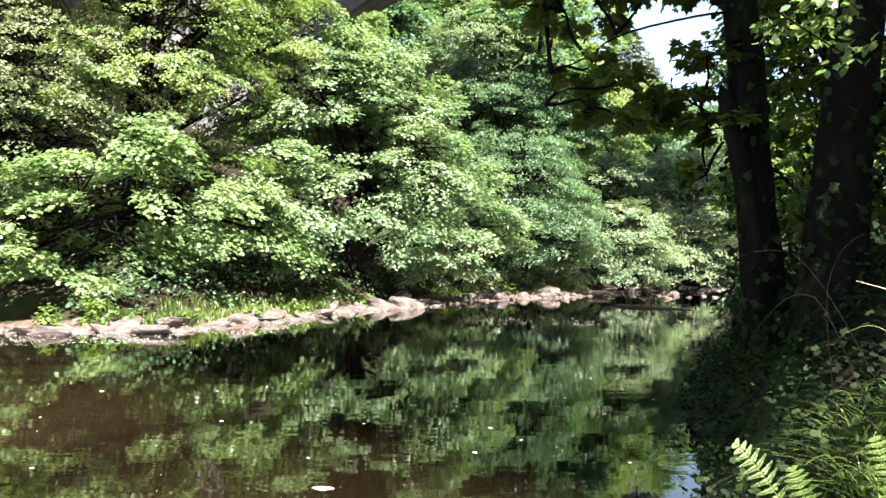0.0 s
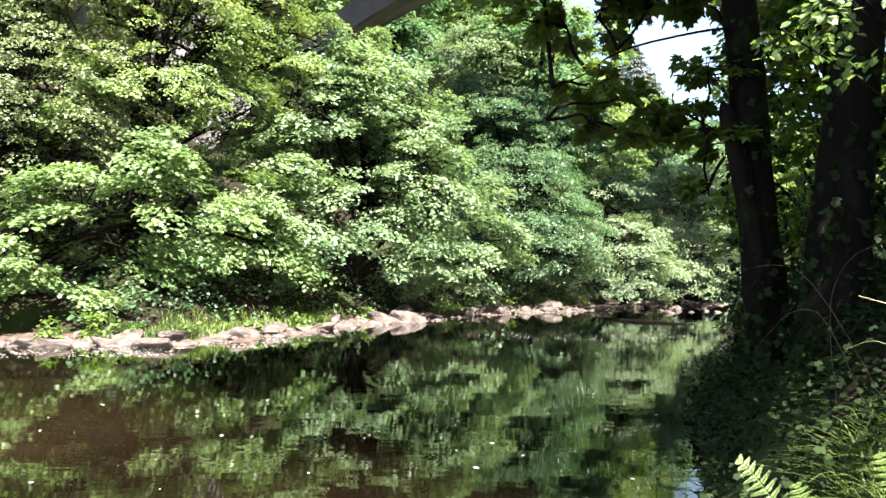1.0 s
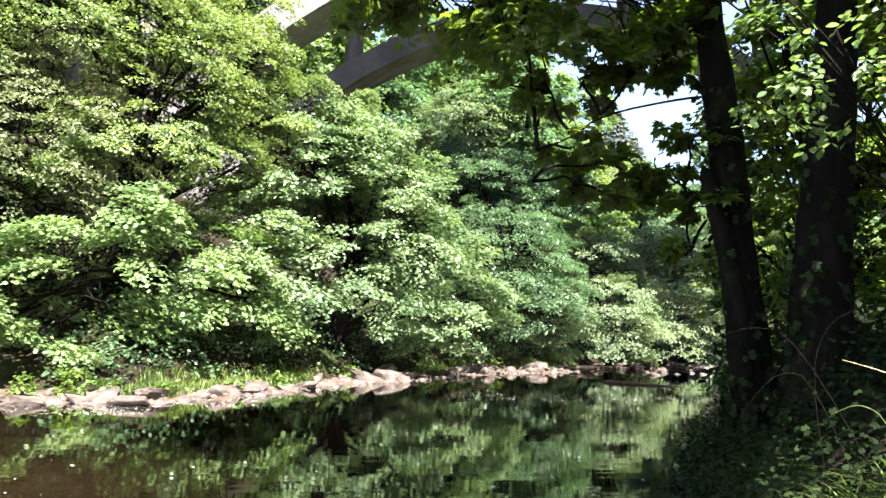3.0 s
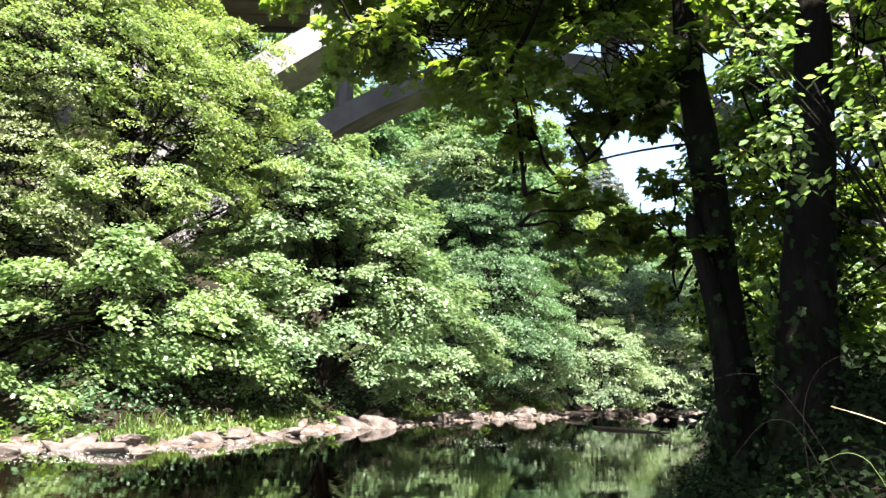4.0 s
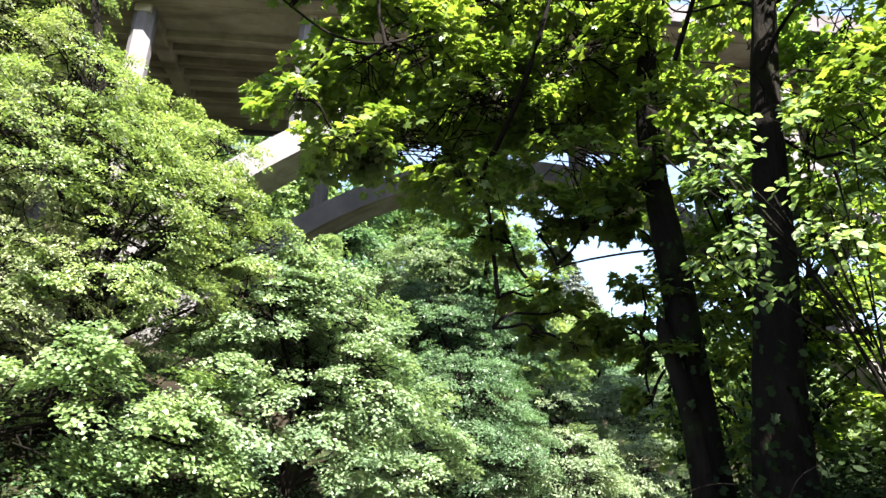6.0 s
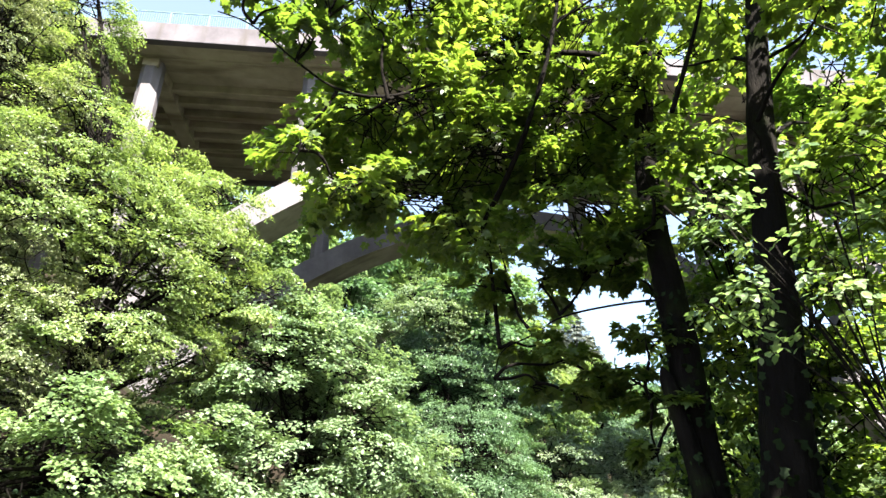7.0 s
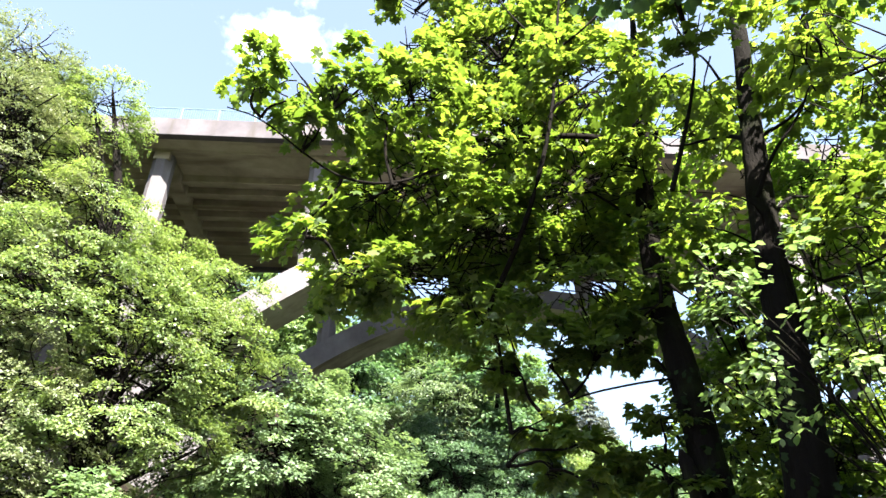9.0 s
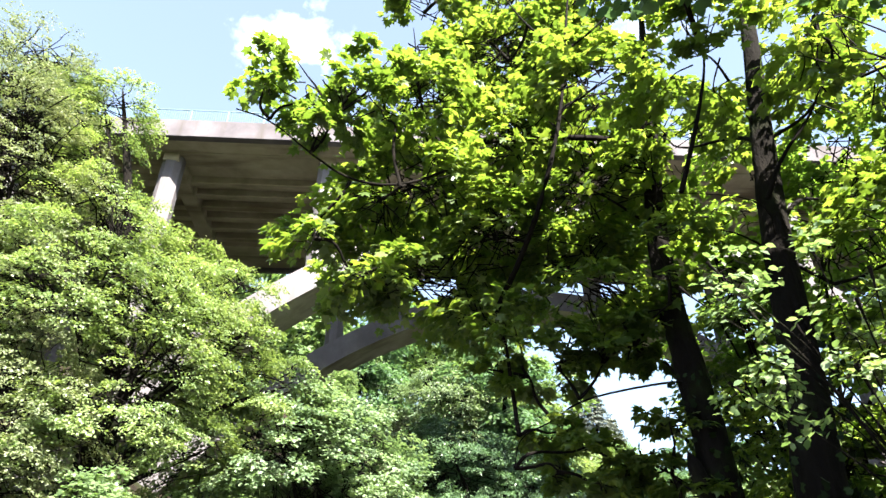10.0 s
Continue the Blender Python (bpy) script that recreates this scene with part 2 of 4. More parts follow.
def child(name, me, parent, label=""):
    """Links a mesh, given in world metres, under a parent that stands unturned."""
    ob = new(name, me)
    ob.parent = parent
    if parent.parent is None:
        ob.matrix_parent_inverse = Matrix.Translation(-parent.location)
    if label:
        tagged(ob, label)
    return ob


def part(name, bm, mat, parent, label=""):
    me = bpy.data.meshes.new(name)
    bm.to_mesh(me)
    bm.free()
    me.materials.append(mat)
    return child(name, me, parent, label)


def unit(v):
    return v / np.maximum(np.linalg.norm(v, axis=-1, keepdims=True), 1e-9)


def tube_arrays(points, radii, sides=8, rough=0.0, rng=None):
    """Rings of a tapering limb along a few points, smoothed."""
    pts = np.asarray(points, float)
    rad = np.asarray(radii, float)
    for _ in range(2):
        a, b = pts[:-1], pts[1:]
        mids = np.empty((2 * len(a), 3))
        mids[0::2], mids[1::2] = a * 0.75 + b * 0.25, a * 0.25 + b * 0.75
        pts = np.concatenate([pts[:1], mids, pts[-1:]])
        ra, rb = rad[:-1], rad[1:]
        rm = np.empty(2 * len(ra))
        rm[0::2], rm[1::2] = ra * 0.75 + rb * 0.25, ra * 0.25 + rb * 0.75
        rad = np.concatenate([rad[:1], rm, rad[-1:]])
    tan = unit(np.gradient(pts, axis=0))
    ref = np.where(np.abs(tan[:, 2:3]) > 0.9, np.array([[1.0, 0, 0]]), np.array([[0, 0, 1.0]]))
    u = unit(np.cross(tan, ref))
    v = np.cross(tan, u)
    ang = np.arange(sides) * 2 * np.pi / sides
    r = rad[:, None] * np.ones(sides)[None]
    if rough and rng is not None:
        r = r * (1 + rough * rng.standard_normal(r.shape))
    ring = pts[:, None] + r[..., None] * (np.cos(ang)[None, :, None] * u[:, None] + np.sin(ang)[None, :, None] * v[:, None])
    n = len(pts)
    i, j = np.meshgrid(np.arange(n - 1), np.arange(sides), indexing="ij")
    k = (j + 1) % sides
    q = np.stack([i * sides + j, i * sides + k, (i + 1) * sides + k, (i + 1) * sides + j], -1).reshape(-1, 4)
    return ring.reshape(-1, 3), q


def tubes_mesh(name, tubes, mat):
    vs, qs, off = [], [], 0
    for v, q in tubes:
        vs.append(v)
        qs.append(q + off)
        off += len(v)
    q = np.concatenate(qs)
    return mesh_of(name, np.concatenate(vs), q, np.full(len(q), 4), mat, True)


# leaf outlines: along the midrib, across it, and off the blade
DIAMOND = (np.array([(0, 0, 0), (0.42, 0.30, 0.07), (1, 0, -0.10), (0.42, -0.30, 0.07)]), np.array([(0, 2, 1), (0, 3, 2)]))
LOBED = (np.array([(0, 0, 0), (0.10, 0.42, -0.02), (0.36, 0.24, 0.05), (0.72, 0.40, -0.02), (1, 0, -0.1), (0.72, -0.40, -0.02), (0.36, -0.24, 0.05), (0.10, -0.42, -0.02)]), np.array([(0, 2, 1), (0, 4, 2), (2, 4, 3), (0, 6, 4), (4, 6, 5), (0, 7, 6)]))
OVAL = (np.array([(0, 0, 0), (0.25, 0.27, 0.05), (0.62, 0.33, 0.05), (1, 0, -0.08), (0.62, -0.33, 0.05), (0.25, -0.27, 0.05)]), np.array([(0, 3, 2), (0, 2, 1), (0, 4, 3), (0, 5, 4)]))
_lobe = [(0.0, 0.0, 0), (-0.12, 0.22, 0.0), (0.10, 0.52, -0.06), (0.24, 0.30, 0.03), (0.66, 0.50, -0.06), (0.62, 0.20, 0.03), (1.0, 0.0, -0.12)]
_outline = _lobe + [(a, -b, c) for a, b, c in reversed(_lobe[1:-1])]
PALMATE = (np.array([(0.34, 0, 0.035)] + _outline), np.array([(0, 1 + (i + 1) % 12, 1 + i) for i in range(12)]))
PINNATE = (np.array([(0, 0, 0), (0.5, 0.05, 0.02), (1, 0, -0.06), (0.2, 0.0, 0.0), (0.30, 0.34, 0.02), (0.42, 0.02, 0), (0.30, -0.34, 0.02), (0.55, 0.0, 0.0), (0.70, 0.32, 0), (0.78, 0.0, 0), (0.70, -0.32, 0)]),
           np.array([(3, 5, 4), (3, 6, 5), (7, 9, 8), (7, 10, 9), (5, 2, 1)]))


def leaf_arrays(at, axis, normal, size, shape):
    verts, tris = shape
    axis = unit(axis)
    side = unit(np.cross(normal, axis))
    up = np.cross(axis, side)
    basis = np.stack([axis, side, up], 1) * size[:, None, None]
    v = at[:, None] + np.einsum("mk,nkc->nmc", verts, basis)
    f = tris[None] + (np.arange(len(at)) * len(verts))[:, None, None]
    return v.reshape(-1, 3), f.reshape(-1, 3)


def leaves_mesh(name, at, axis, normal, size, shape, mat):
    v, f = leaf_arrays(at, axis, normal, size, shape)
    return mesh_of(name, v, f, np.full(len(f), 3), mat)


def spray_leaves(rng, root, out, length, count, droop=0.35, width=0.5, flat=0.06, tilt=0.35):
    """Leaves on flat, drooping fans: each fan starts at a root and reaches outwards."""
    n = len(root)
    s = rng.random((n, count)) ** 0.8
    w = (rng.random((n, count)) * 2 - 1) * (1.05 - 0.65 * s)
    up = np.array([0, 0, 1.0])
    lat = unit(np.cross(out, up))
    L = length[:, None]
    pos = (root[:, None] + out[:, None] * (s * L)[..., None] + lat[:, None] * (w * width * L)[..., None]
           + up * ((-droop * s ** 2 - 0.12 * np.abs(w) + flat * rng.standard_normal((n, count))) * L)[..., None])
    axis = out[:, None] * (0.7 + 0 * s[..., None]) + lat[:, None] * (np.sign(w) * 0.7)[..., None] - up * 0.35 + 0.35 * rng.standard_normal((n, count, 3))
    nor = up + 0.35 * out[:, None] + tilt * rng.standard_normal((n, count, 3))
    return pos.reshape(-1, 3), axis.reshape(-1, 3), nor.reshape(-1, 3)


def blob_sprays(rng, blobs, density, squash=0.9, low=-0.75, plate=6):
    """Roots of sprays on the drooping boughs of a crown made of several masses: each bough a leafy plate, with air under it."""
    roots, outs = [], []
    B = np.array(blobs, float)
    for i, (x, y, z, r) in enumerate(blobs):
        n = max(7, int(density * 12.6 * r * r))
        k = max(3, int(n / plate))
        m = int(math.ceil(n / k))
        d = unit(rng.standard_normal((4 * k, 3)))
        d = d[d[:, 2] > low][:k]
        flat = unit(d * np.array([1, 1, 0.0]) + 1e-6)
        lat = np.stack([-flat[:, 1], flat[:, 0], 0 * flat[:, 0]], -1)
        reach = r * np.hypot(d[:, 0], d[:, 1]) * (0.85 + 0.4 * rng.random(len(d)))
        s = rng.random((len(d), m)) ** 0.6
        w = (2 * rng.random((len(d), m)) - 1) * (0.62 - 0.34 * s) * r
        inner = 0.35
        along = (inner + (1 - inner) * s) * reach[:, None]
        up = d[:, 2:3] * r * squash * (0.92 + 0.1 * rng.standard_normal((len(d), 1))) + (0.10 - 0.30 * s ** 2) * reach[:, None] - 0.22 * np.abs(w) + 0.105 * r * rng.standard_normal(s.shape)
        p = np.array([x, y, z]) + flat[:, None] * along[..., None] + lat[:, None] * w[..., None] + np.array([0, 0, 1.0]) * up[..., None]
        o = flat[:, None] + lat[:, None] * (0.9 * w / r)[..., None] + 0.22 * rng.standard_normal(p.shape) * np.array([1, 1, 0.4]) + np.array([0, 0, 0.25]) * d[:, None, 2:3]
        p, o = p.reshape(-1, 3), unit(o.reshape(-1, 3))
        keep = np.ones(len(p), bool)
        for j in range(len(B)):
            if j != i:
                keep &= np.linalg.norm(p - B[j, :3], axis=1) > 0.62 * B[j, 3]
        roots.append(p[keep])
        outs.append(o[keep])
    return np.concatenate(roots), np.concatenate(outs)


def tree(name, base, blobs, mat, label, category="tree", seed=1, trunk_r=0.25, density=2.2, spray=1.1, count=46, leaf=0.17,
         shape=DIAMOND, droop=0.35, tilt=0.35, twigs=0.35, group="", squash=0.9, stems=1, bark=None, low=-0.75):
    """A broadleaf tree: tapered trunk, a limb to each mass of the crown, twigs, and a crown of leafy sprays."""
    rng = np.random.default_rng(seed)
    bark = bark or M_SHADED_BARK
    root = empty(name, *base, label, category, group)
    b = np.array(base, float)
    B = np.array(blobs, float)
    top = B[np.argmax(B[:, 2])]
    mid = B[:, :3].mean(0)
    crown_base = B[:, 2].min()
    spine = [b, b + (mid - b) * 0.25 * np.array([0.5, 0.5, 1]), b + (mid - b) * np.array([0.7, 0.7, 0.8]), top[:3]]
    rads = [trunk_r * 1.25, trunk_r, trunk_r * 0.7, trunk_r * 0.15]
    for k in range(stems):
        off = np.array([rng.normal(), rng.normal(), 0]) * trunk_r * 2.2 * (k > 0)
        bent = [p + off * (1 + 1.5 * i) * np.array([1, 1, 0]) for i, p in enumerate(spine)]
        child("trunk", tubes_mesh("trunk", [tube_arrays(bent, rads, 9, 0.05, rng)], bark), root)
    roots, outs = blob_sprays(rng, blobs, density, squash, low)
    fine, tw = [], min(0.05, trunk_r * 0.3)
    for x, y, z, r in blobs:
        c = np.array([x, y, z])
        s = np.clip((z - b[2]) / max(top[2] - b[2], 0.1) * 0.7, 0.12, 0.85)
        start = b + (mid - b) * np.array([0.7, 0.7, 1]) * s
        way = c - start
        limb = [tube_arrays([start, start + way * 0.4 + np.array([0, 0, 0.12 * np.linalg.norm(way)]), c, c + unit(way) * r * 0.6],
                            [trunk_r * 0.42, trunk_r * 0.33, trunk_r * 0.2, 0.012], 6)]
        near = np.where(np.linalg.norm(roots - c, axis=1) < r * 1.1)[0]
        pick = near[rng.random(len(near)) < twigs]
        for i in pick:
            e = roots[i] + outs[i] * spray * 0.6 - np.array([0, 0, 0.1])
            fine.append(tube_arrays([c + (roots[i] - c) * 0.45 + rng.normal(0, 0.25 * r, 3) * np.array([1, 1, 0.5]), c + (roots[i] - c) * 0.75 + rng.normal(0, 0.1, 3), roots[i], e], [0.7 * tw, 0.45 * tw, 0.26 * tw, 0.1 * tw], 3))
        child("limb", tubes_mesh("limb", limb, bark), root)
    if fine:
        tagged(child("twig_growth", tubes_mesh("twig_growth", fine, bark), root), kind="stuff")
    length = spray * (0.6 + 0.7 * rng.random(len(roots)))
    at, ax, nor = spray_leaves(rng, roots, outs, length, count, droop, tilt=tilt)
    size = leaf * (0.65 + 0.6 * rng.random(len(at)))
    child("crown", leaves_mesh("crown", at, ax, nor, size, shape, mat), root)
    return root


# ---------------------------------------------------------------- land and water
WATER = 0.25
FAR_EDGE = np.array([(-110, 0), (-55, 9), (-28, 15), (-11.1, 16.8), (-9.0, 16.8), (-6.7, 17.4), (-5.2, 20.2), (-3.0, 24.4), (-1.0, 28.0), (1.3, 32.7), (4.2, 35.8), (7.3, 37.9), (11.8, 43.8), (19.7, 49.3), (45, 62), (120, 92)], float)
NEAR_EDGE = np.array([(-120, -28), (-60, -16), (-12, -4.5), (-4, -1.6), (-1.5, -0.2), (-0.3, 0.8), (0.98, 2.4), (1.95, 4.8), (2.42, 6.0), (3.3, 8.7), (4.8, 11.8), (9.8, 23.0), (15.9, 35.7), (26, 46), (55, 58), (130, 86)], float)


def edge_distance(x, y, line):
    """Distance to a bank line, positive on its left as the line runs."""
    best = np.full(x.shape, 1e9)
    sign = np.ones(x.shape)
    for (x0, y0), (x1, y1) in zip(line[:-1], line[1:]):
        dx, dy = x1 - x0, y1 - y0
        s = np.clip(((x - x0) * dx + (y - y0) * dy) / (dx * dx + dy * dy), 0, 1)
        d = np.hypot(x - x0 - s * dx, y - y0 - s * dy)
        cr = dx * (y - y0) - dy * (x - x0)
        better = d < best - 1e-9
        best = np.where(better, d, best)
        sign = np.where(better, np.sign(cr), sign)
    return best * sign


def smooth(a, b, v):
    s = np.clip((v - a) / (b - a), 0, 1)
    return s * s * (3 - 2 * s)


def ground_height(x, y):
    x, y = np.asarray(x, float), np.asarray(y, float)
    far = edge_distance(x, y, FAR_EDGE)
    near = -edge_distance(x, y, NEAR_EDGE)
    wob = 0.10 * np.sin(1.7 * x + 0.6 * y) * np.sin(1.3 * y - 0.4 * x) + 0.05 * np.sin(4.1 * x) * np.sin(3.7 * y + 1)
    z_far = 0.22 * smooth(-0.2, 2.2, far) + (0.62 - 0.37 * smooth(14, 32, x - 0.06 * y)) * np.maximum(far - 2.0, 0)
    z_far = np.where(z_far > 34, 34 + 20 * (1 - np.exp(-(z_far - 34) / 20)), z_far)
    tall = 0.15 + 1.4 * smooth(0.3, 5.5, y) * (1 - 0.5 * smooth(14, 30, y))
    z_near = tall * smooth(-0.15, 1.25, near) + 0.22 * np.maximum(near - 2.0, 0)
    z_near = np.where(z_near > 14, 14 + 18 * (1 - np.exp(-(z_near - 14) / 18)), z_near)
    depth = -0.05 - 0.8 * smooth(0, 5, np.minimum(-far, -near))
    z = np.where(far > -0.2, z_far - 0.04, np.where(near > -0.15, z_near - 0.04, depth))
    return WATER + z + wob * smooth(0.0, 3.0, np.abs(np.where(far > 0, far, near))) * (1 + 2 * smooth(10, 60, np.maximum(far, near)))


def gz(x, y):
    return float(ground_height(np.array([x]), np.array([y]))[0])


def land():
    n = 250
    u = np.linspace(-1, 1, n)
    gx = 4 * 14 * u + 900 * u ** 5 * np.abs(u)
    gy = 18 + 4 * 14 * u + 900 * u ** 5 * np.abs(u)
    X, Y = np.meshgrid(gx, gy, indexing="ij")
    Z = ground_height(X, Y)
    v = np.stack([X, Y, Z], -1).reshape(-1, 3)
    i, j = np.meshgrid(np.arange(n - 1), np.arange(n - 1), indexing="ij")
    q = np.stack([i * n + j, (i + 1) * n + j, (i + 1) * n + j + 1, i * n + j + 1], -1).reshape(-1, 4)
    me = mesh_of("ground", v, q, np.full(len(q), 4), M_SOIL, True)
    me.materials.append(M_SHINGLE)
    me.materials.append(M_BED)
    c = v[q].mean(1)
    f = edge_distance(c[:, 0], c[:, 1], FAR_EDGE)
    r = -edge_distance(c[:, 0], c[:, 1], NEAR_EDGE)
    me.polygons.foreach_set("material_index", np.where((f < 1.9) & (f > -0.8), 1, np.where((f <= -0.8) & (r < 0.05), 2, 0)).astype(np.int32))
    return tagged(new("ground", me), "wooded valley ground of dark soil, with a reddish shingle margin by the river", "ground", kind="structure")


def river():
    v = np.array([(-400, -200, WATER), (400, -200, WATER), (400, 300, WATER), (-400, 300, WATER)], float)
    return tagged(new("water", mesh_of("water", v, [0, 1, 2, 3], [4], M_WATER)), "calm brown river water reflecting the green trees", "water", kind="structure")


land()
river()


# ---------------------------------------------------------------- the bridge
def box_bm(x0, x1, y0, y1, z0, z1, bevel=0.03):
    bm = bmesh.new()
    bmesh.ops.create_cube(bm, size=1)
    bmesh.ops.scale(bm, vec=(x1 - x0, y1 - y0, z1 - z0), verts=bm.verts)
    bmesh.ops.translate(bm, vec=((x0 + x1) / 2, (y0 + y1) / 2, (z0 + z1) / 2), verts=bm.verts)
    if bevel:
        bmesh.ops.bevel(bm, geom=bm.edges[:], offset=bevel, segments=1, affect="EDGES")
    return bm


def arch_z(x):
    u = x - 8.3
    return 22.65 - 0.0244 * u * u


def arch_rib(parent, y0, y1):
    xs = np.linspace(-24.5, 41.1, 60)
    bm = bmesh.new()
    rows = []
    for x in xs:
        slope = (arch_z(x + 0.1) - arch_z(x - 0.1)) / 0.2
        n = Vector((-slope, 0, 1)).normalized()
        p = Vector((x, 0, arch_z(x)))
        q = p + n * 1.4
        rows.append([bm.verts.new((p.x, y0, p.z)), bm.verts.new((p.x, y1, p.z)), bm.verts.new((q.x, y1, q.z)), bm.verts.new((q.x, y0, q.z))])
    for a, b in zip(rows[:-1], rows[1:]):
        for k in range(4):
            bm.faces.new((a[k], a[(k + 1) % 4], b[(k + 1) % 4], b[k]))
    bm.faces.new(rows[0])
    bm.faces.new(rows[-1][::-1])
    bmesh.ops.recalc_face_normals(bm, faces=bm.faces[:])
    ob = part("arch_rib", bm, M_FILLCONCRETE, parent, "curved grey concrete arch rib")
    ob.data.materials.append(M_BOUNCE_SOFFIT)
    # faces that look down get the colour with bounced light in it
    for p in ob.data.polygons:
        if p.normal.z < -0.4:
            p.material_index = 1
    return ob


def octagon_column(parent, x, y, z0, z1, r=0.62):
    bm = bmesh.new()
    bmesh.ops.create_cone(bm, cap_ends=True, segments=8, radius1=r, radius2=r, depth=z1 - z0, matrix=Matrix.Translation((x, y, (z0 + z1) / 2)) @ Matrix.Rotation(radians(22.5), 4, "Z"))
    return part("column", bm, M_FILLCONCRETE, parent, "eight-sided grey concrete column")


def bridge():
    x0, x1 = -70.0, 90.0
    root = empty("road_bridge", 8.3, 35, 0, "grey concrete open-spandrel arch road bridge high over the river", "bridge")
    top, soffit = 28.15, 26.95
    deck = part("deck", box_bm(x0, x1, 29.05, 44.2, soffit + 0.25, top - 0.15), M_CONCRETE, root, "weathered concrete bridge deck")
    deck.data.materials.append(M_BOUNCE_SOFFIT)
    # the underside takes the lighter colour that stands in for bounce
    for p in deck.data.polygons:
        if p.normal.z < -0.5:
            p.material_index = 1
    for y in (28.9, 43.9):
        part("fascia", box_bm(x0, x1, y, y + 0.45, soffit - 0.03, top), M_CONCRETE, root, "pale weathered concrete edge beam with drip stains")
    part("soffit_strip", box_bm(x0, x1, 29.35, 30.35, soffit + 0.02, soffit + 0.3, 0), M_BOUNCE_SOFFIT, root, "stained concrete cantilever underside, lightened for bounced light")
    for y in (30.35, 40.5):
        part("edge_girder", box_bm(x0, x1, y, y + 1.3, soffit - 0.05, soffit + 0.3), M_BOUNCE_SOFFIT, root)
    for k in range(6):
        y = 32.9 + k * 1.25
        part("girder", box_bm(x0, x1, y, y + 0.4, soffit - 0.25, soffit + 0.3), M_BOUNCE_SOFFIT, root, "stained concrete girder, lightened for bounced light")
    arch_rib(root, 30.3, 33.0)
    arch_rib(root, 40.5, 43.2)
    for i in range(-6, 9):
        x = -5.25 + 9.0 * i
        inside = -24 < x < 40.6
        part("cross_beam", box_bm(x - 0.45, x + 0.45, 30.4, 42.6, soffit - 0.55, soffit + 0.2), M_BOUNCE_SOFFIT, root)
        for y in (31.0, 41.2):
            foot = arch_z(x) + 1.2 if inside else gz(x, y) - 1.0
            if soffit - 0.04 - foot > 0.3:
                octagon_column(root, x, y, foot, soffit - 0.04)
    rail_parent = part("handrail", box_bm(x0, x1, 29.15, 29.21, top + 0.97, top + 1.0, 0), M_STEEL, root, "pale green steel handrail")
    part("bottom_rail", box_bm(x0, x1, 29.15, 29.2, top + 0.12, top + 0.17, 0), M_STEEL, rail_parent)
    post = box_bm(-0.035, 0.035, 29.15, 29.21, top, top + 1.0, 0)
    first = part("rail_post", post, M_STEEL, rail_parent)
    first.location = (-30.0, 0, 0)
    for i in range(1, 30):
        o = first.copy()
        scene.collection.objects.link(o)
        o.location = (-30.0 + 2.1 * i, 0, 0)
    bar = box_bm(-0.006, 0.006, 29.165, 29.177, top + 0.15, top + 1.0, 0)
    fb = part("baluster", bar, M_STEEL, rail_parent)
    fb.location = (-24.0, 0, 0)
    for i in range(1, 240):
        o = fb.copy()
        scene.collection.objects.link(o)
        o.location = (-24.0 + 0.13 * i, 0, 0)


bridge()

# ---------------------------------------------------------------- trees of the far bank
def set_back(blobs, k):
    """Masses of a crown moved away from the near bank, and larger in step."""
    return [(x * k, y * k, EYE + (z - EYE) * k, r * k) for x, y, z, r in blobs]


tree("hawthorn_tree", (-17.0, 25.0, gz(-17.0, 25.0)), set_back([(-12.2, 19.5, 8.2, 2.7), (-13.4, 17.9, 5.5, 2.6), (-11.9, 18.9, 5.8, 2.0), (-14.9, 20.1, 17.5, 2.9), (-17.0, 20.9, 23.4, 2.5), (-17.3, 19.4, 19.0, 3.8), (-14.4, 20.0, 12.5, 3.1)], 1.1),
     M_HAWTHORN, "tall pale-leaved tree with small greyish leaves and grey twigs", seed=3, leaf=0.105, count=66, trunk_r=0.3, spray=0.9, density=2.3, twigs=0.5, tilt=0.6)
tree("ash_tree", (-11.5, 24.5, gz(-11.5, 24.5)), [(-12.4, 22.9, 17.2, 2.2), (-15.0, 24.5, 23.8, 1.8), (-12.4, 21.7, 13.4, 3.0), (-9.6, 24.1, 13.4, 2.6), (-7.4, 24.9, 12.2, 1.9), (-9.9, 22.9, 10.1, 2.9), (-10.3, 25.2, 16.6, 1.2), (-14.0, 24.0, 20.3, 1.7), (-16.6, 24.6, 24.6, 1.6), (-14.7, 24.6, 25.6, 1.0), (-18.4, 25.0, 25.6, 1.6), (-6.9, 25.3, 13.3, 0.9), (-5.4, 26.0, 11.2, 1.4), (-7.6, 25.2, 15.2, 1.3), (-7.9, 24.9, 8.2, 1.6)],
     M_ASH, "tall bright green broadleaf tree on the river bank", seed=4, leaf=0.13, count=84, trunk_r=0.35, spray=1.15, density=1.9, tilt=0.4)
tree("sycamore_tree", (-10.3, 26.3, gz(-10.3, 26.3)), set_back([(-9.8, 18.8, 3.7, 1.8), (-8.0, 20.9, 4.7, 2.1), (-10.9, 18.0, 2.8, 1.2), (-6.7, 22.2, 3.3, 1.5), (-9.5, 20.2, 6.2, 2.1), (-12.2, 17.9, 3.1, 1.8), (-10.4, 17.8, 1.9, 0.6), (-12.0, 17.4, 1.9, 0.7)], 1.08),
     M_MAPLE, "spreading sycamore with low leafy boughs over the bank", seed=5, leaf=0.15, count=84, trunk_r=0.28, spray=1.5, density=0.95, tilt=0.28, shape=LOBED)
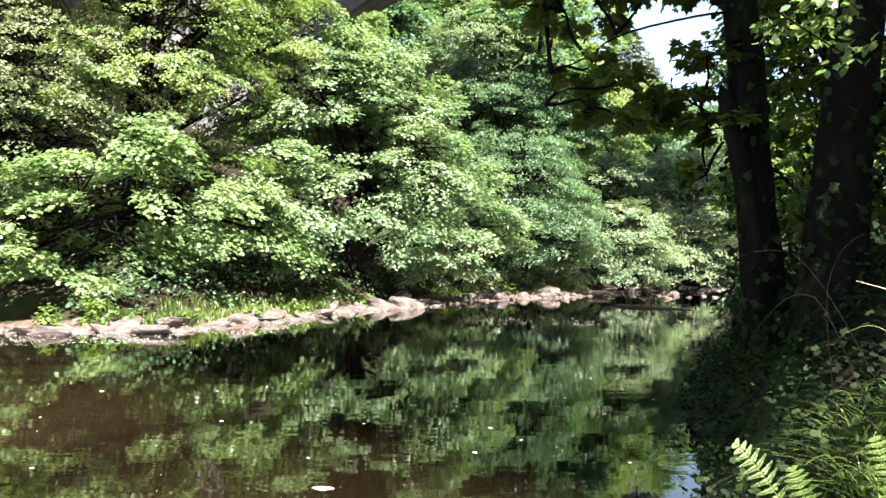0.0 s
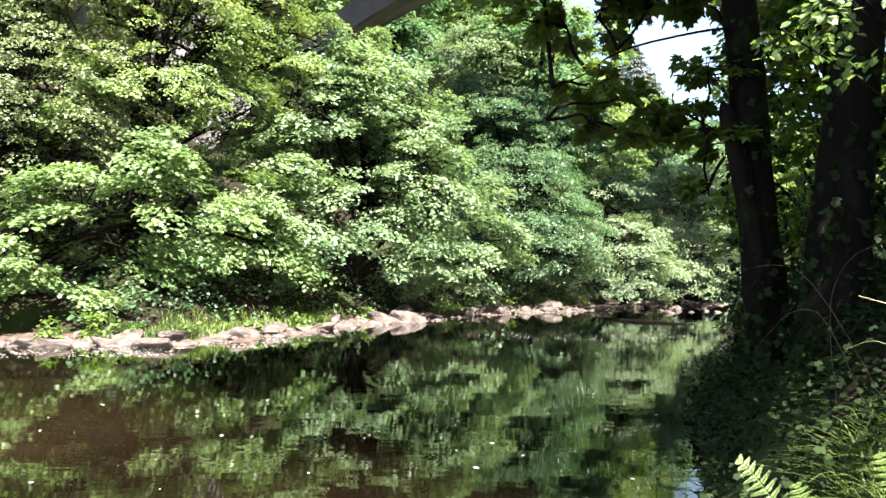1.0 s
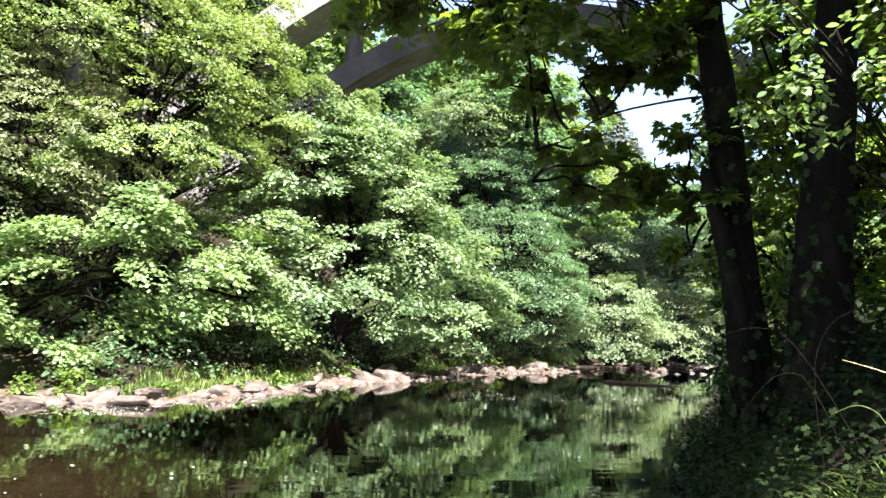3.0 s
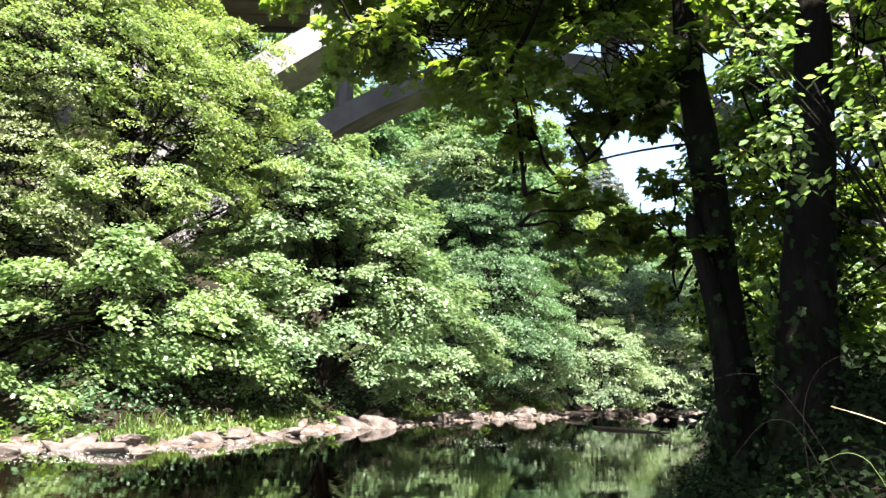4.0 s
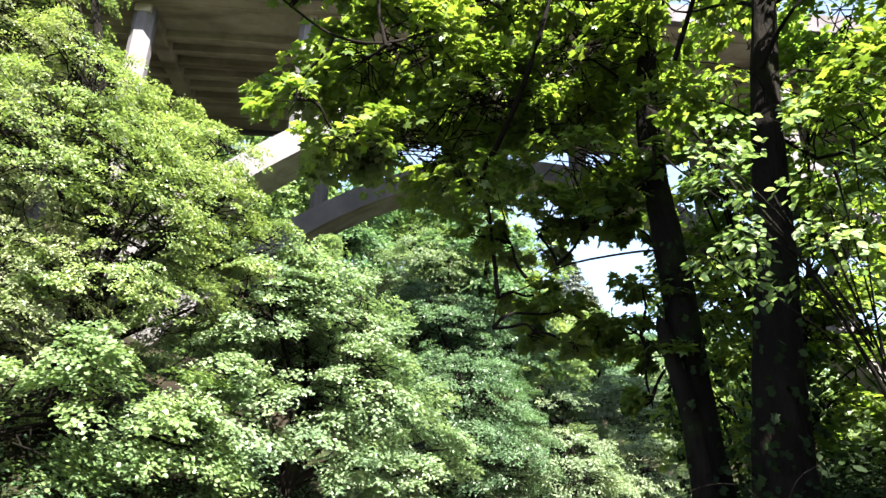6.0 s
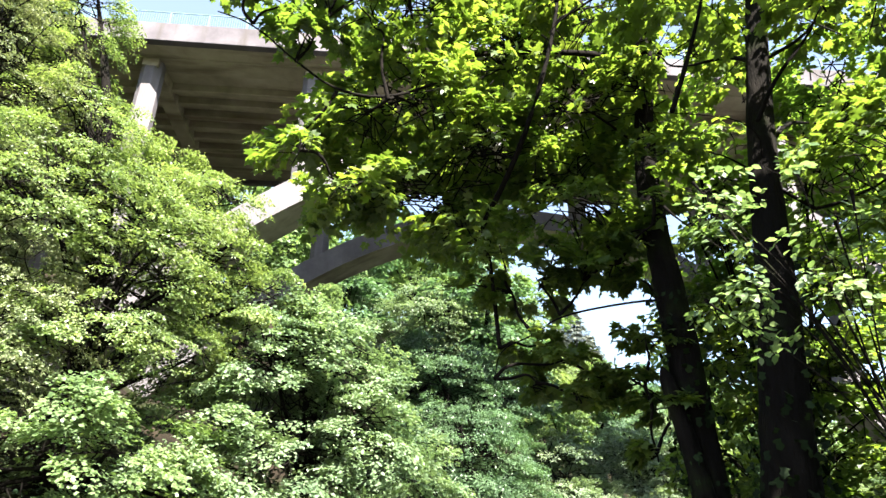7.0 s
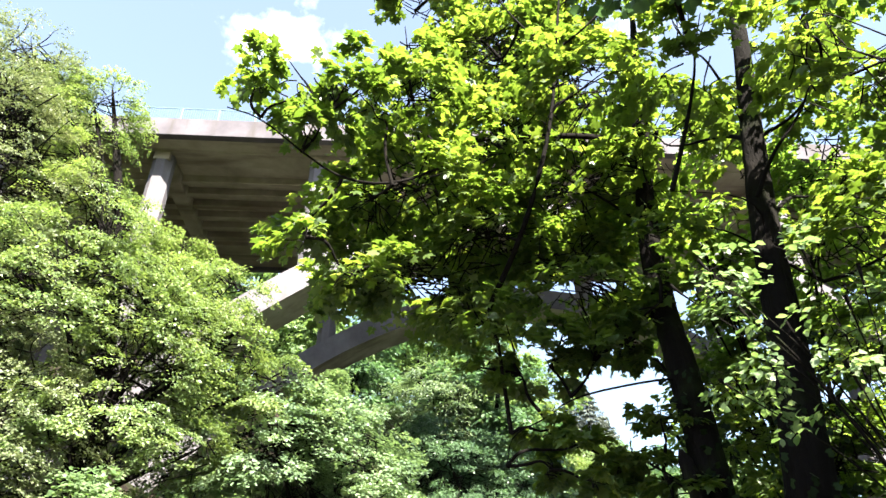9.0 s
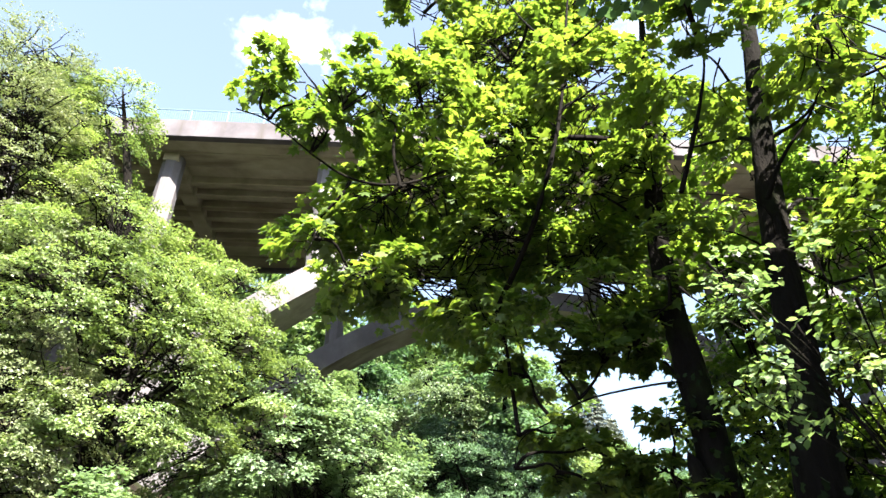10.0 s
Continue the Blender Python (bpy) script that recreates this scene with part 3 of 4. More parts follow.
tree("maple_tree", (-4.2, 29.9, gz(-4.2, 29.9)), [(-5.3, 27.5, 9.6, 2.6), (-3.6, 28.8, 11.6, 1.7), (-2.3, 28.9, 9.5, 2.2), (-1.35, 29.0, 6.5, 2.3), (-4.2, 27.6, 6.2, 2.8), (0.7, 31.8, 5.5, 1.7), (2.1, 33.6, 3.9, 1.5), (-1.7, 29.3, 3.5, 1.7), (-5.2, 26.3, 3.4, 1.2), (0.4, 32.0, 3.0, 1.5), (-6.8, 25.1, 5.2, 2.0)],
     M_PALEMAPLE, "bright light-green maple leaning over the rocky bank", seed=6, leaf=0.15, count=72, trunk_r=0.26, spray=1.4, stems=2, density=1.6, tilt=0.3, shape=LOBED)
tree("alder_tree", (5.2, 42.5, gz(5.2, 42.5)), set_back([(4.7, 44.4, 8.5, 4.0), (6.8, 44.6, 4.6, 3.0), (3.5, 47.9, 13.7, 3.8), (7.1, 49.5, 12.8, 3.5), (9.0, 46.2, 3.2, 2.0)], 0.87),
     M_DARKLEAF, "dark green alder standing in shade by the water", seed=7, leaf=0.14, count=88, spray=1.4, density=1.7, trunk_r=0.35)
tree("round_tree", (3.0, 59.0, gz(3.0, 59.0)), [(2.7, 55.9, 21.0, 3.3), (0.3, 54.0, 17.5, 3.0), (6.0, 59.7, 20.2, 3.2), (3.0, 57.0, 16.0, 4.0)],
     M_WILLOW, "rounded pale green tree on the wooded slope", seed=8, leaf=0.25, count=40, spray=1.3, density=1.5, trunk_r=0.35)
tree("willow_bush", (12.0, 45.2, gz(12.0, 45.2)), set_back([(13.6, 51.6, 4.3, 3.2), (13.6, 56.0, 8.2, 3.0), (16.4, 53.2, 2.8, 2.0), (15.9, 54.7, 7.0, 2.4)], 0.785),
     M_WILLOW, "rounded light green willow bush on the bank", "bush", seed=9, leaf=0.15, count=72, spray=1.2, density=2.0, trunk_r=0.2, stems=3)
tree("willow_tree", (19.8, 52.0, gz(19.8, 52.0)), set_back([(21.8, 58.2, 4.3, 3.4), (23.5, 65.9, 10.1, 4.2), (25.8, 61.5, 7.9, 3.4), (19.7, 56.6, 2.4, 1.8)], 0.79),
     M_WILLOW, "grey-green willow at the bend of the river", seed=10, leaf=0.18, count=72, spray=1.4, density=1.6, trunk_r=0.3, stems=2)
tree("birch_tree", (16.0, 76.0, gz(16.0, 76.0)), [(14.3, 73.6, 19.4, 5.0), (17.2, 71.0, 15.0, 3.8), (24.3, 86.7, 22.2, 4.7), (14.6, 74.5, 23.5, 4.2), (10.3, 73.0, 23.5, 4.5), (18.6, 78.0, 20.5, 4.0)],
     M_ASH, "light green tree high on the far slope", seed=11, leaf=0.34, count=36, spray=1.7, density=1.1, trunk_r=0.3)


def hill_tree(seed, mat, h, r):
    rng = np.random.default_rng(seed)
    blobs = [(rng.normal(0, r * 0.45), rng.normal(0, r * 0.45), h * (0.42 + 0.5 * k / 5), r * (0.75 - 0.07 * k)) for k in range(6)]
    return tree("woodland_tree", (0, 0, 0), blobs, mat, "leafy green woodland tree on the steep valley side", seed=seed, leaf=0.47, count=26, spray=1.8, density=0.75, trunk_r=0.28, twigs=0.05, group="woodland trees of the valley side")


def spruce(seed):
    rng = np.random.default_rng(seed)
    root = empty("spruce_tree", 0, 0, 0, "narrow spruce on the skyline, paled for distance haze", "conifer", "spruces on the ridge")
    child("trunk", tubes_mesh("trunk", [tube_arrays([(0, 0, 0), (0, 0, 10), (0, 0, 22)], [0.32, 0.2, 0.02], 7)], M_SHADED_BARK), root)
    z = np.round(rng.random(620) ** 0.8 * 20.5 / 0.75) * 0.75 + 1.2 + rng.normal(0, 0.08, 620)
    a = rng.random(620) * 2 * np.pi
    reach = ((22 - z).clip(0) * 0.25 + 0.2) * (0.7 + 0.5 * rng.random(620))
    out = np.stack([np.cos(a), np.sin(a), -0.15 + 0 * a], -1)
    p = np.stack([0 * z, 0 * z, z], -1) + out * (reach * 0.25)[:, None]
    at, ax, nor = spray_leaves(rng, p, unit(out), reach, 22, 0.3, 0.2)
    child("crown", leaves_mesh("crown", at, ax, nor, 0.26 * (0.7 + 0.6 * rng.random(len(at))), DIAMOND, M_HAZED_CONIFER), root)
    return root


rng = np.random.default_rng(21)
kinds = [hill_tree(31, M_ASH, 17, 4.2), hill_tree(32, M_MAPLE, 19, 4.6), hill_tree(33, M_DARKLEAF, 18, 4.4), hill_tree(34, M_WILLOW, 15, 4.0)]
spots = [(19.5, 78.0), (23.5, 74.0), (28.0, 77.0), (33.0, 75.0), (24.0, 86.0), (31.0, 88.0), (38.0, 84.0), (27.0, 96.0), (36.0, 97.0), (43.0, 92.0)]
for _ in range(6000):
    x, y = rng.uniform(-75, 110), rng.uniform(-45, 175)
    f = float(edge_distance(np.array(x), np.array(y), FAR_EDGE))
    r = -float(edge_distance(np.array(x), np.array(y), NEAR_EDGE))
    if not (10 < f < 95 or 16 < r < 70):
        continue
    if y < 3 and abs(x - 1.4 + 0.37 * y) < 11:
        continue
    if 27 < y < 46 and -19 < x < 40:
        continue
    if math.hypot(x, y) < 17 or (f > 0 and math.hypot(x, y) < 32):
        continue
    if all((x - a) ** 2 + (y - b) ** 2 > (5.2 + 0.02 * abs(y)) ** 2 for a, b in spots):
        spots.append((x, y))
    if len(spots) >= 210:
        break
for i, (x, y) in enumerate(spots):
    k = 0.75 + 0.5 * rng.random()
    if y > 50 and 0.21 < x / y < 0.5:
        k = max(0.3, min(k * 1.2, (0.30 * y - gz(x, y)) / 20))
    m = Matrix.LocRotScale((x, y, gz(x, y) - 0.3), Euler((0, 0, rng.uniform(0, 6.28))), (k, k, k * rng.uniform(0.9, 1.15)))
    if i < 4:
        kinds[i].matrix_basis = m
    else:
        src = kinds[int(rng.integers(0, 4))]
        made = copy_thing(src, Matrix())
        made.matrix_basis = m
s0 = spruce(41)
ridge = [(30.7, 105.7, 40.7), (27.6, 106.5, 39.0), (33.8, 108.0, 37.2), (29.2, 109.5, 37.0), (25.0, 108.0, 39.5), (36.2, 110.0, 33.5), (22.0, 107.0, 40.0)]
for i, (x, y, z) in enumerate(ridge):
    k = (z - gz(x, y)) / 22
    ob = s0 if i == 0 else copy_thing(s0, Matrix())
    ob.matrix_basis = Matrix.LocRotScale((x, y, gz(x, y)), Euler((0, 0, i * 1.3)), (1.6 * k, 1.6 * k, k))

# ---------------------------------------------------------------- the near bank: two sycamores
def near_sycamore(name, path, rads, blobs, label, seed, limbs_from, pick, boughs=(), density=4.6, count=16, leaf=0.128):
    """A sycamore close by: each limb a part, and the outermost leaves single."""
    rng = np.random.default_rng(seed)
    base = path[0]
    root = empty(name, *base, label, "tree")
    child("trunk", tubes_mesh("trunk", [tube_arrays(path, rads, 20, 0.045, rng)], M_SHADED_BARK), root, "mossy trunk with rough bark, darkened for crown shade")
    P = np.array(path, float)
    roots, outs = blob_sprays(rng, [(x, y, z, r * 0.8) for x, y, z, r in blobs], density * 1.4, 0.8, -0.6)
    fine, racemes, grown = [], [], []
    for x, y, z, r in blobs:
        c = np.array([x, y, z])
        springs = [P[i] for i in limbs_from] + [np.array(q) for pts, _ in boughs for q in pts[1:]] + grown
        p0 = springs[int(np.argmin([np.linalg.norm(q + np.array([0, 0, 0.2]) - c) + max(0, q[2] - z + 0.1) for q in springs]))]
        grown.append(c)
        way = c - p0
        d = np.linalg.norm(way)
        limb = tube_arrays([p0, p0 + way * 0.35 + np.array([0, 0, 0.06 * d]) + rng.normal(0, 0.07 * d, 3), p0 + way * 0.75 + np.array([0, 0, 0.03 * d]) + rng.normal(0, 0.07 * d, 3), c, c + unit(way) * r * 0.7],
                           [0.018 + 0.006 * d, 0.016 + 0.003 * d, 0.014, 0.010, 0.005], 7)
        child("limb", tubes_mesh("limb", [limb], M_TWIG), root)
        near = np.where(np.linalg.norm(roots - c, axis=1) < r * 1.15)[0]
        for i in near:
            if rng.random() < 0.45:
                e = roots[i] + outs[i] * 0.25
                fine.append(tube_arrays([c + (roots[i] - c) * 0.4 + rng.normal(0, 0.2 * r, 3) * np.array([1, 1, 0.4]), c + (roots[i] - c) * 0.75 + rng.normal(0, 0.05, 3), roots[i], e], [0.011, 0.008, 0.005, 0.003], 3))
            if rng.random() < 0.12:
                racemes.append(roots[i] + outs[i] * 0.15)
    for pts, r0 in boughs:
        child("bough", tubes_mesh("bough", [tube_arrays(pts, np.linspace(r0, r0 * 0.35, len(pts)), 8, 0.04, rng)], M_TWIG), root, "dark crooked bough")
    tagged(child("twig_growth", tubes_mesh("twig_growth", fine, M_TWIG), root), kind="stuff")
    B = np.array(blobs, float)
    own = B[np.argmin(np.linalg.norm(roots[:, None] - B[None, :, :3], axis=2) / B[None, :, 3], axis=1), 3]
    length = 0.42 * (0.6 + 0.7 * rng.random(len(roots))) * np.clip(own / 0.45, 0.42, 1)
    at, ax, nor = spray_leaves(rng, roots, outs, length, count, 0.25, 0.6, 0.12, 0.42)
    size = leaf * (0.6 + 0.6 * rng.random(len(at)))
    single = np.zeros(len(at), bool)
    if pick is not None:
        single[np.argsort(np.linalg.norm(at - np.array(pick), axis=1))[:290]] = True
    crown = child("crown", leaves_mesh("crown", at[~single], ax[~single], nor[~single], size[~single], PALMATE, M_SYCAMORE), root, "broad lobed yellow-green leaves")
    tagged(crown, kind="stuff")
    if single.any():
        blade = leaves_mesh("leaf", np.zeros((1, 3)), np.array([[1.0, 0, 0]]), np.array([[0, 0, 1.0]]), np.ones(1), PALMATE, M_SYCAMORE)
        for p, a, nn, sz in zip(at[single], unit(ax[single]), nor[single], size[single]):
            side = unit(np.cross(nn, a))
            up = np.cross(a, side)
            ob = new("leaf", blade)
            ob.parent = root
            q = p - np.array(base)
            ob.matrix_basis = Matrix([[a[k] * sz, side[k] * sz, up[k] * sz, q[k]] for k in range(3)] + [[0, 0, 0, 1]])
    rp = np.array(racemes)
    n = 26
    s = rng.random((len(rp), n))
    fp = rp[:, None] + np.stack([rng.normal(0, 0.012, s.shape), rng.normal(0, 0.012, s.shape), -0.13 * s - 0.02], -1)
    fp = fp.reshape(-1, 3)
    tagged(child("flower_tassels", leaves_mesh("flower_tassels", fp, rng.standard_normal(fp.shape), rng.standard_normal(fp.shape), np.full(len(fp), 0.017), DIAMOND, M_GRASS), crown, "hanging yellow-green flower tassels"), kind="stuff")
    return root


T1 = [(3.1, 6.25, 1.2), (3.02, 6.3, 2.0), (2.98, 6.35, 3.1), (2.92, 6.4, 4.4), (2.95, 6.7, 5.4), (3.0, 6.8, 6.6), (3.2, 6.8, 8.2), (3.4, 6.7, 10.5)]
T2 = [(3.15, 5.4, 1.2), (3.2, 5.4, 2.0), (3.3, 5.4, 3.0), (3.45, 5.4, 4.0), (3.75, 5.6, 5.8), (4.0, 5.7, 7.1), (4.5, 5.8, 9.8), (4.7, 5.9, 12.0)]
N1 = [(-1.85, 5.6, 7.7, 0.36), (-1.05, 6.0, 7.55, 0.36), (-1.15, 6.3, 5.95, 0.30), (-0.45, 6.4, 6.6, 0.58), (-0.6, 6.6, 5.7, 0.49), (0.2, 6.8, 5.7, 0.63), (0.1, 6.5, 6.9, 0.77), (-0.0, 6.3, 8.1, 0.68), (0.8, 6.9, 5.3, 0.50), (1.0, 6.9, 6.4, 0.78), (1.2, 6.9, 7.9, 0.94), (1.4, 7.4, 10.2, 1.05), (2.0, 5.7, 7.8, 0.79), (2.2, 6.7, 7.1, 0.89), (2.0, 6.9, 5.9, 0.77), (2.75, 7.2, 5.4, 0.35), (1.51, 6.84, 3.99, 0.23), (1.78, 6.77, 3.80, 0.26), (2.05, 6.69, 3.66, 0.26), (2.31, 6.61, 3.70, 0.26), (2.56, 6.52, 3.50, 0.25), (1.51, 6.84, 3.58, 0.2), (1.89, 6.74, 3.45, 0.2), (1.28, 6.88, 4.6, 0.25), (0.88, 6.94, 4.7, 0.25), (1.62, 6.81, 4.65, 0.24), (2.06, 6.69, 4.7, 0.24), (2.61, 6.50, 3.95, 0.23), (2.6, 6.5, 2.85, 0.13), (2.75, 6.44, 3.32, 0.2), (1.2, 6.9, 5.0, 0.4), (-1.37, 5.75, 7.9, 0.34), (-1.5, 5.7, 7.4, 0.36), (-0.57, 5.9, 8.2, 0.4), (-0.0, 7.5, 11.4, 0.72), (1.6, 7.8, 13.3, 1.42), (3.1, 6.8, 11.9, 1.28), (1.72, 6.7, 4.95, 0.27), (2.1, 6.7, 4.9, 0.27), (2.48, 6.75, 4.95, 0.25), (2.8, 6.9, 4.85, 0.2), (2.4, 6.8, 5.3, 0.25), (2.73, 6.2, 5.2, 0.35), (2.75, 6.2, 6.1, 0.45), (2.85, 6.25, 7.0, 0.5), (2.95, 6.2, 7.9, 0.5), (-0.9, 5.85, 7.7, 0.4), (-0.45, 6.0, 7.5, 0.45), (-1.2, 5.9, 7.1, 0.3), (-0.1, 6.1, 8.9, 0.45)]
# the two masses at y 2.5 and 2.6 are unseen, added overhead for shade
N2 = [(3.8, 7.6, 8.9, 1.03), (2.9, 4.6, 7.3, 0.72), (4.9, 6.5, 8.6, 1.09), (4.8, 5.1, 7.5, 1.00), (5.3, 6.3, 6.8, 0.90), (5.4, 7.2, 6.1, 0.93), (4.2, 7.5, 7.1, 0.77), (4.5, 6.4, 11.0, 1.2), (5.5, 5.9, 9.7, 1.0), (5.3, 4.6, 7.4, 0.99), (5.6, 5.7, 6.0, 1.00), (2.1, 2.5, 8.5, 0.6), (1.4, 2.6, 8.8, 0.7), (4.28, 4.63, 7.7, 0.45), (4.05, 4.7, 6.9, 0.4), (4.6, 4.7, 8.7, 0.45)]
N1 += set_back([b for b in N1[2:16] if b[2] < 6.7], 1.08) + set_back(N1[2:16], 1.17) + set_back(N1[4:16], 1.36)
N2 += set_back(N2[:3], 1.2)
BOUGHS = [([(3.17, 6.8, 7.8), (2.75, 6.4, 7.6), (2.25, 6.1, 7.45), (1.59, 6.2, 7.5), (0.82, 6.35, 7.54), (0.39, 6.39, 7.32)], 0.051),
          ([(0.9, 6.9, 5.3), (1.3, 6.45, 6.1), (1.53, 6.05, 6.85), (1.73, 5.95, 7.71), (1.85, 5.92, 8.75), (2.04, 5.85, 10.16)], 0.037),
          ([(1.85, 5.92, 8.75), (1.42, 6.04, 9.36), (1.03, 6.11, 10.29)], 0.019), ([(1.85, 5.92, 8.75), (2.3, 5.76, 9.09), (2.78, 5.54, 9.67)], 0.019),
          ([(2.92, 6.4, 4.4), (2.62, 6.38, 4.4), (1.76, 6.67, 4.29), (1.49, 6.74, 4.07), (1.12, 6.81, 3.93), (1.06, 6.82, 3.6)], 0.015),
          ([(0.39, 6.39, 7.1), (-0.21, 6.1, 6.57), (-0.79, 6.05, 6.59), (-1.27, 5.97, 6.91), (-1.76, 5.84, 7.29), (-2.13, 5.72, 7.32)], 0.020)]
LEANING = near_sycamore("sycamore_tree", T1, [0.22, 0.18, 0.165, 0.16, 0.15, 0.13, 0.10, 0.04], N1, "dark leaning sycamore with boughs of large lobed leaves over the river", 51, [3, 4, 5, 6, 7], (-2.2, 5.4, 7.2), BOUGHS)
near_sycamore("sycamore_tree", T2, [0.31, 0.24, 0.20, 0.18, 0.145, 0.125, 0.09, 0.04], N2, "dark thick-trunked sycamore with sunlit lobed leaves", 52, [4, 5, 6, 7], (2.6, 4.2, 7.2),
              [([(3.72, 5.58, 5.6), (3.44, 5.1, 5.83), (2.53, 5.0, 5.8), (1.8, 5.0, 5.71)], 0.007)], density=2.5)
# moves the masses of the added shade trees along the sun's direction
def towards_sun(blobs):
    return [(x + 0.164 * (z - 1.2), y + 0.082 * (z - 1.2), z, r) for x, y, z, r in blobs]


# two added trees, out of view: their masses keep sun off bank and trunks
tree("unseen_shade_tree", (6.5, -4.5, gz(6.5, -4.5)), towards_sun([(6.0, -1.8, 8.8, 1.3), (2.0, 2.3, 8.2, 0.7), (1.3, 2.2, 8.5, 0.8), (0.6, 2.2, 8.8, 0.7), (2.4, 2.3, 7.8, 0.55), (2.2, 2.2, 8.6, 0.5), (3.0, 2.2, 8.0, 0.5), (2.9, 2.1, 8.8, 0.5), (3.7, 1.9, 7.1, 0.5), (3.65, 2.0, 8.0, 0.5), (3.8, 1.7, 8.8, 0.5), (4.4, 1.5, 7.3, 0.6), (4.5, 1.3, 8.3, 0.6), (5.6, 1.4, 6.0, 0.8), (5.2, 0.4, 6.0, 0.8), (5.6, -0.6, 6.0, 1.2), (4.3, -0.2, 6.9, 0.7), (5.0, -0.4, 8.2, 0.7), (6.5, -0.6, 9.2, 1.8), (6.2, -4.2, 10.0, 2.0), (8.0, -2.8, 8.4, 2.0), (7.6, -5.4, 11.2, 2.0), (8.8, 0.2, 8.2, 1.6), (3.9, 0.6, 7.6, 0.9), (3.6, 0.0, 7.4, 0.6), (3.55, 1.35, 10.0, 0.5), (2.8, 2.0, 10.0, 0.45)]),
     M_DARKLEAF, "unseen leafy tree added to shade the near bank", seed=55, leaf=0.16, count=30, spray=0.9, density=3.2, trunk_r=0.33, shape=OVAL)
tree("unseen_shade_tree", (10.5, 3.5, gz(10.5, 3.5)), towards_sun([(8.6, 2.6, 7.4, 1.7), (7.4, 1.4, 6.4, 1.3), (9.8, 4.6, 8.6, 1.9), (11.0, 1.6, 8.4, 2.0), (8.8, 4.8, 5.6, 1.4)]),
     M_DARKLEAF, "unseen leafy tree added to shade the near bank", seed=56, leaf=0.16, count=30, spray=0.9, density=3.2, trunk_r=0.3, shape=OVAL)
tree("hazel_bush", (6.2, 10.6, gz(6.2, 10.6)), [(5.3, 9.6, 4.6, 0.8), (5.6, 10.6, 3.2, 0.7), (5.9, 8.7, 4.3, 0.75), (6.1, 9.2, 3.0, 0.8), (5.5, 10.1, 5.7, 0.85), (6.9, 9.8, 5.6, 1.0), (6.0, 11.5, 6.1, 0.7), (7.6, 9.3, 6.7, 1.1)],
     M_SYCAMORE, "sunlit light green hazel thicket on the near bank", "bush", seed=53, leaf=0.12, count=24, spray=0.5, density=7, trunk_r=0.05, stems=2, shape=OVAL)
tree("hazel_tree", (6.6, 11.6, gz(6.6, 11.6)), [(4.8, 8.8, 7.1, 0.68), (5.2, 9.1, 6.2, 0.68), (5.1, 10.3, 6.7, 0.43), (4.5, 8.4, 7.7, 0.57), (6.0, 8.0, 7.1, 0.87), (6.1, 7.9, 5.5, 0.82), (5.8, 9.3, 5.2, 0.69), (5.3, 10.7, 5.6, 0.48), (5.5, 8.3, 8.5, 0.82), (6.5, 7.6, 8.3, 0.91), (4.0, 8.6, 7.7, 0.47), (5.3, 10.8, 4.7, 0.53), (5.8, 9.4, 4.3, 0.67), (4.9, 9.6, 3.3, 0.5), (5.6, 9.0, 2.9, 0.6), (6.5, 9.3, 4.4, 0.55), (6.9, 9.3, 4.8, 0.5), (6.2, 9.3, 4.1, 0.45), (6.85, 9.2, 3.8, 0.5), (7.2, 9.2, 4.4, 0.5), (7.0, 9.2, 3.3, 0.45), (6.6, 9.2, 3.4, 0.4)],
     M_HAZEL, "dense green hazel behind the sycamore trunks", seed=57, leaf=0.12, count=24, spray=0.5, density=7, trunk_r=0.06, stems=2, shape=OVAL)
tree("alder_sapling", (2.75, 3.1, gz(2.75, 3.1)), [(1.6, 3.3, 3.7, 0.21), (1.9, 3.2, 3.5, 0.21), (2.0, 3.0, 3.3, 0.23), (2.1, 2.7, 3.3, 0.19), (2.0, 2.7, 3.0, 0.15), (1.9, 3.2, 3.3, 0.15), (1.75, 3.3, 3.15, 0.16), (2.15, 2.9, 3.05, 0.2), (2.25, 2.75, 3.5, 0.2), (1.75, 3.25, 3.85, 0.18), (2.15, 2.95, 3.75, 0.2)],
     M_SAPLING, "slender sapling with sunlit rounded leaves", "sapling", seed=54, leaf=0.052, count=8, spray=0.2, density=12, trunk_r=0.013, shape=OVAL, twigs=0.25)

# ---------------------------------------------------------------- rocks along the far bank
def rock_mesh(seed, flat):
    rng = np.random.default_rng(seed)
    bm = bmesh.new()
    bmesh.ops.create_icosphere(bm, subdivisions=3, radius=1)
    planes = [(Vector(unit(rng.standard_normal(3))), rng.uniform(0.42, 0.85)) for _ in range(13)]
    for v in bm.verts:
        for nrm, d in planes:
            over = v.co.dot(nrm) - d
            if over > 0:
                v.co -= nrm * over * 0.97
        v.co += v.co.normalized() * (0.05 * noise.noise(v.co * 5.1) + 0.10 * noise.noise(v.co * 2.2 + Vector((seed * 3.1, 0, 0))))
        v.co.z *= flat
    me = bpy.data.meshes.new("rock")
    bm.to_mesh(me)
    bm.free()
    me.materials.append(M_ROCK)
    return me


ROCKS = [rock_mesh(s, f) for s, f in ((1, 0.5), (2, 0.55), (3, 0.42), (4, 0.6), (5, 0.36), (6, 0.5), (7, 0.45), (8, 0.55), (9, 0.4), (10, 0.62))]


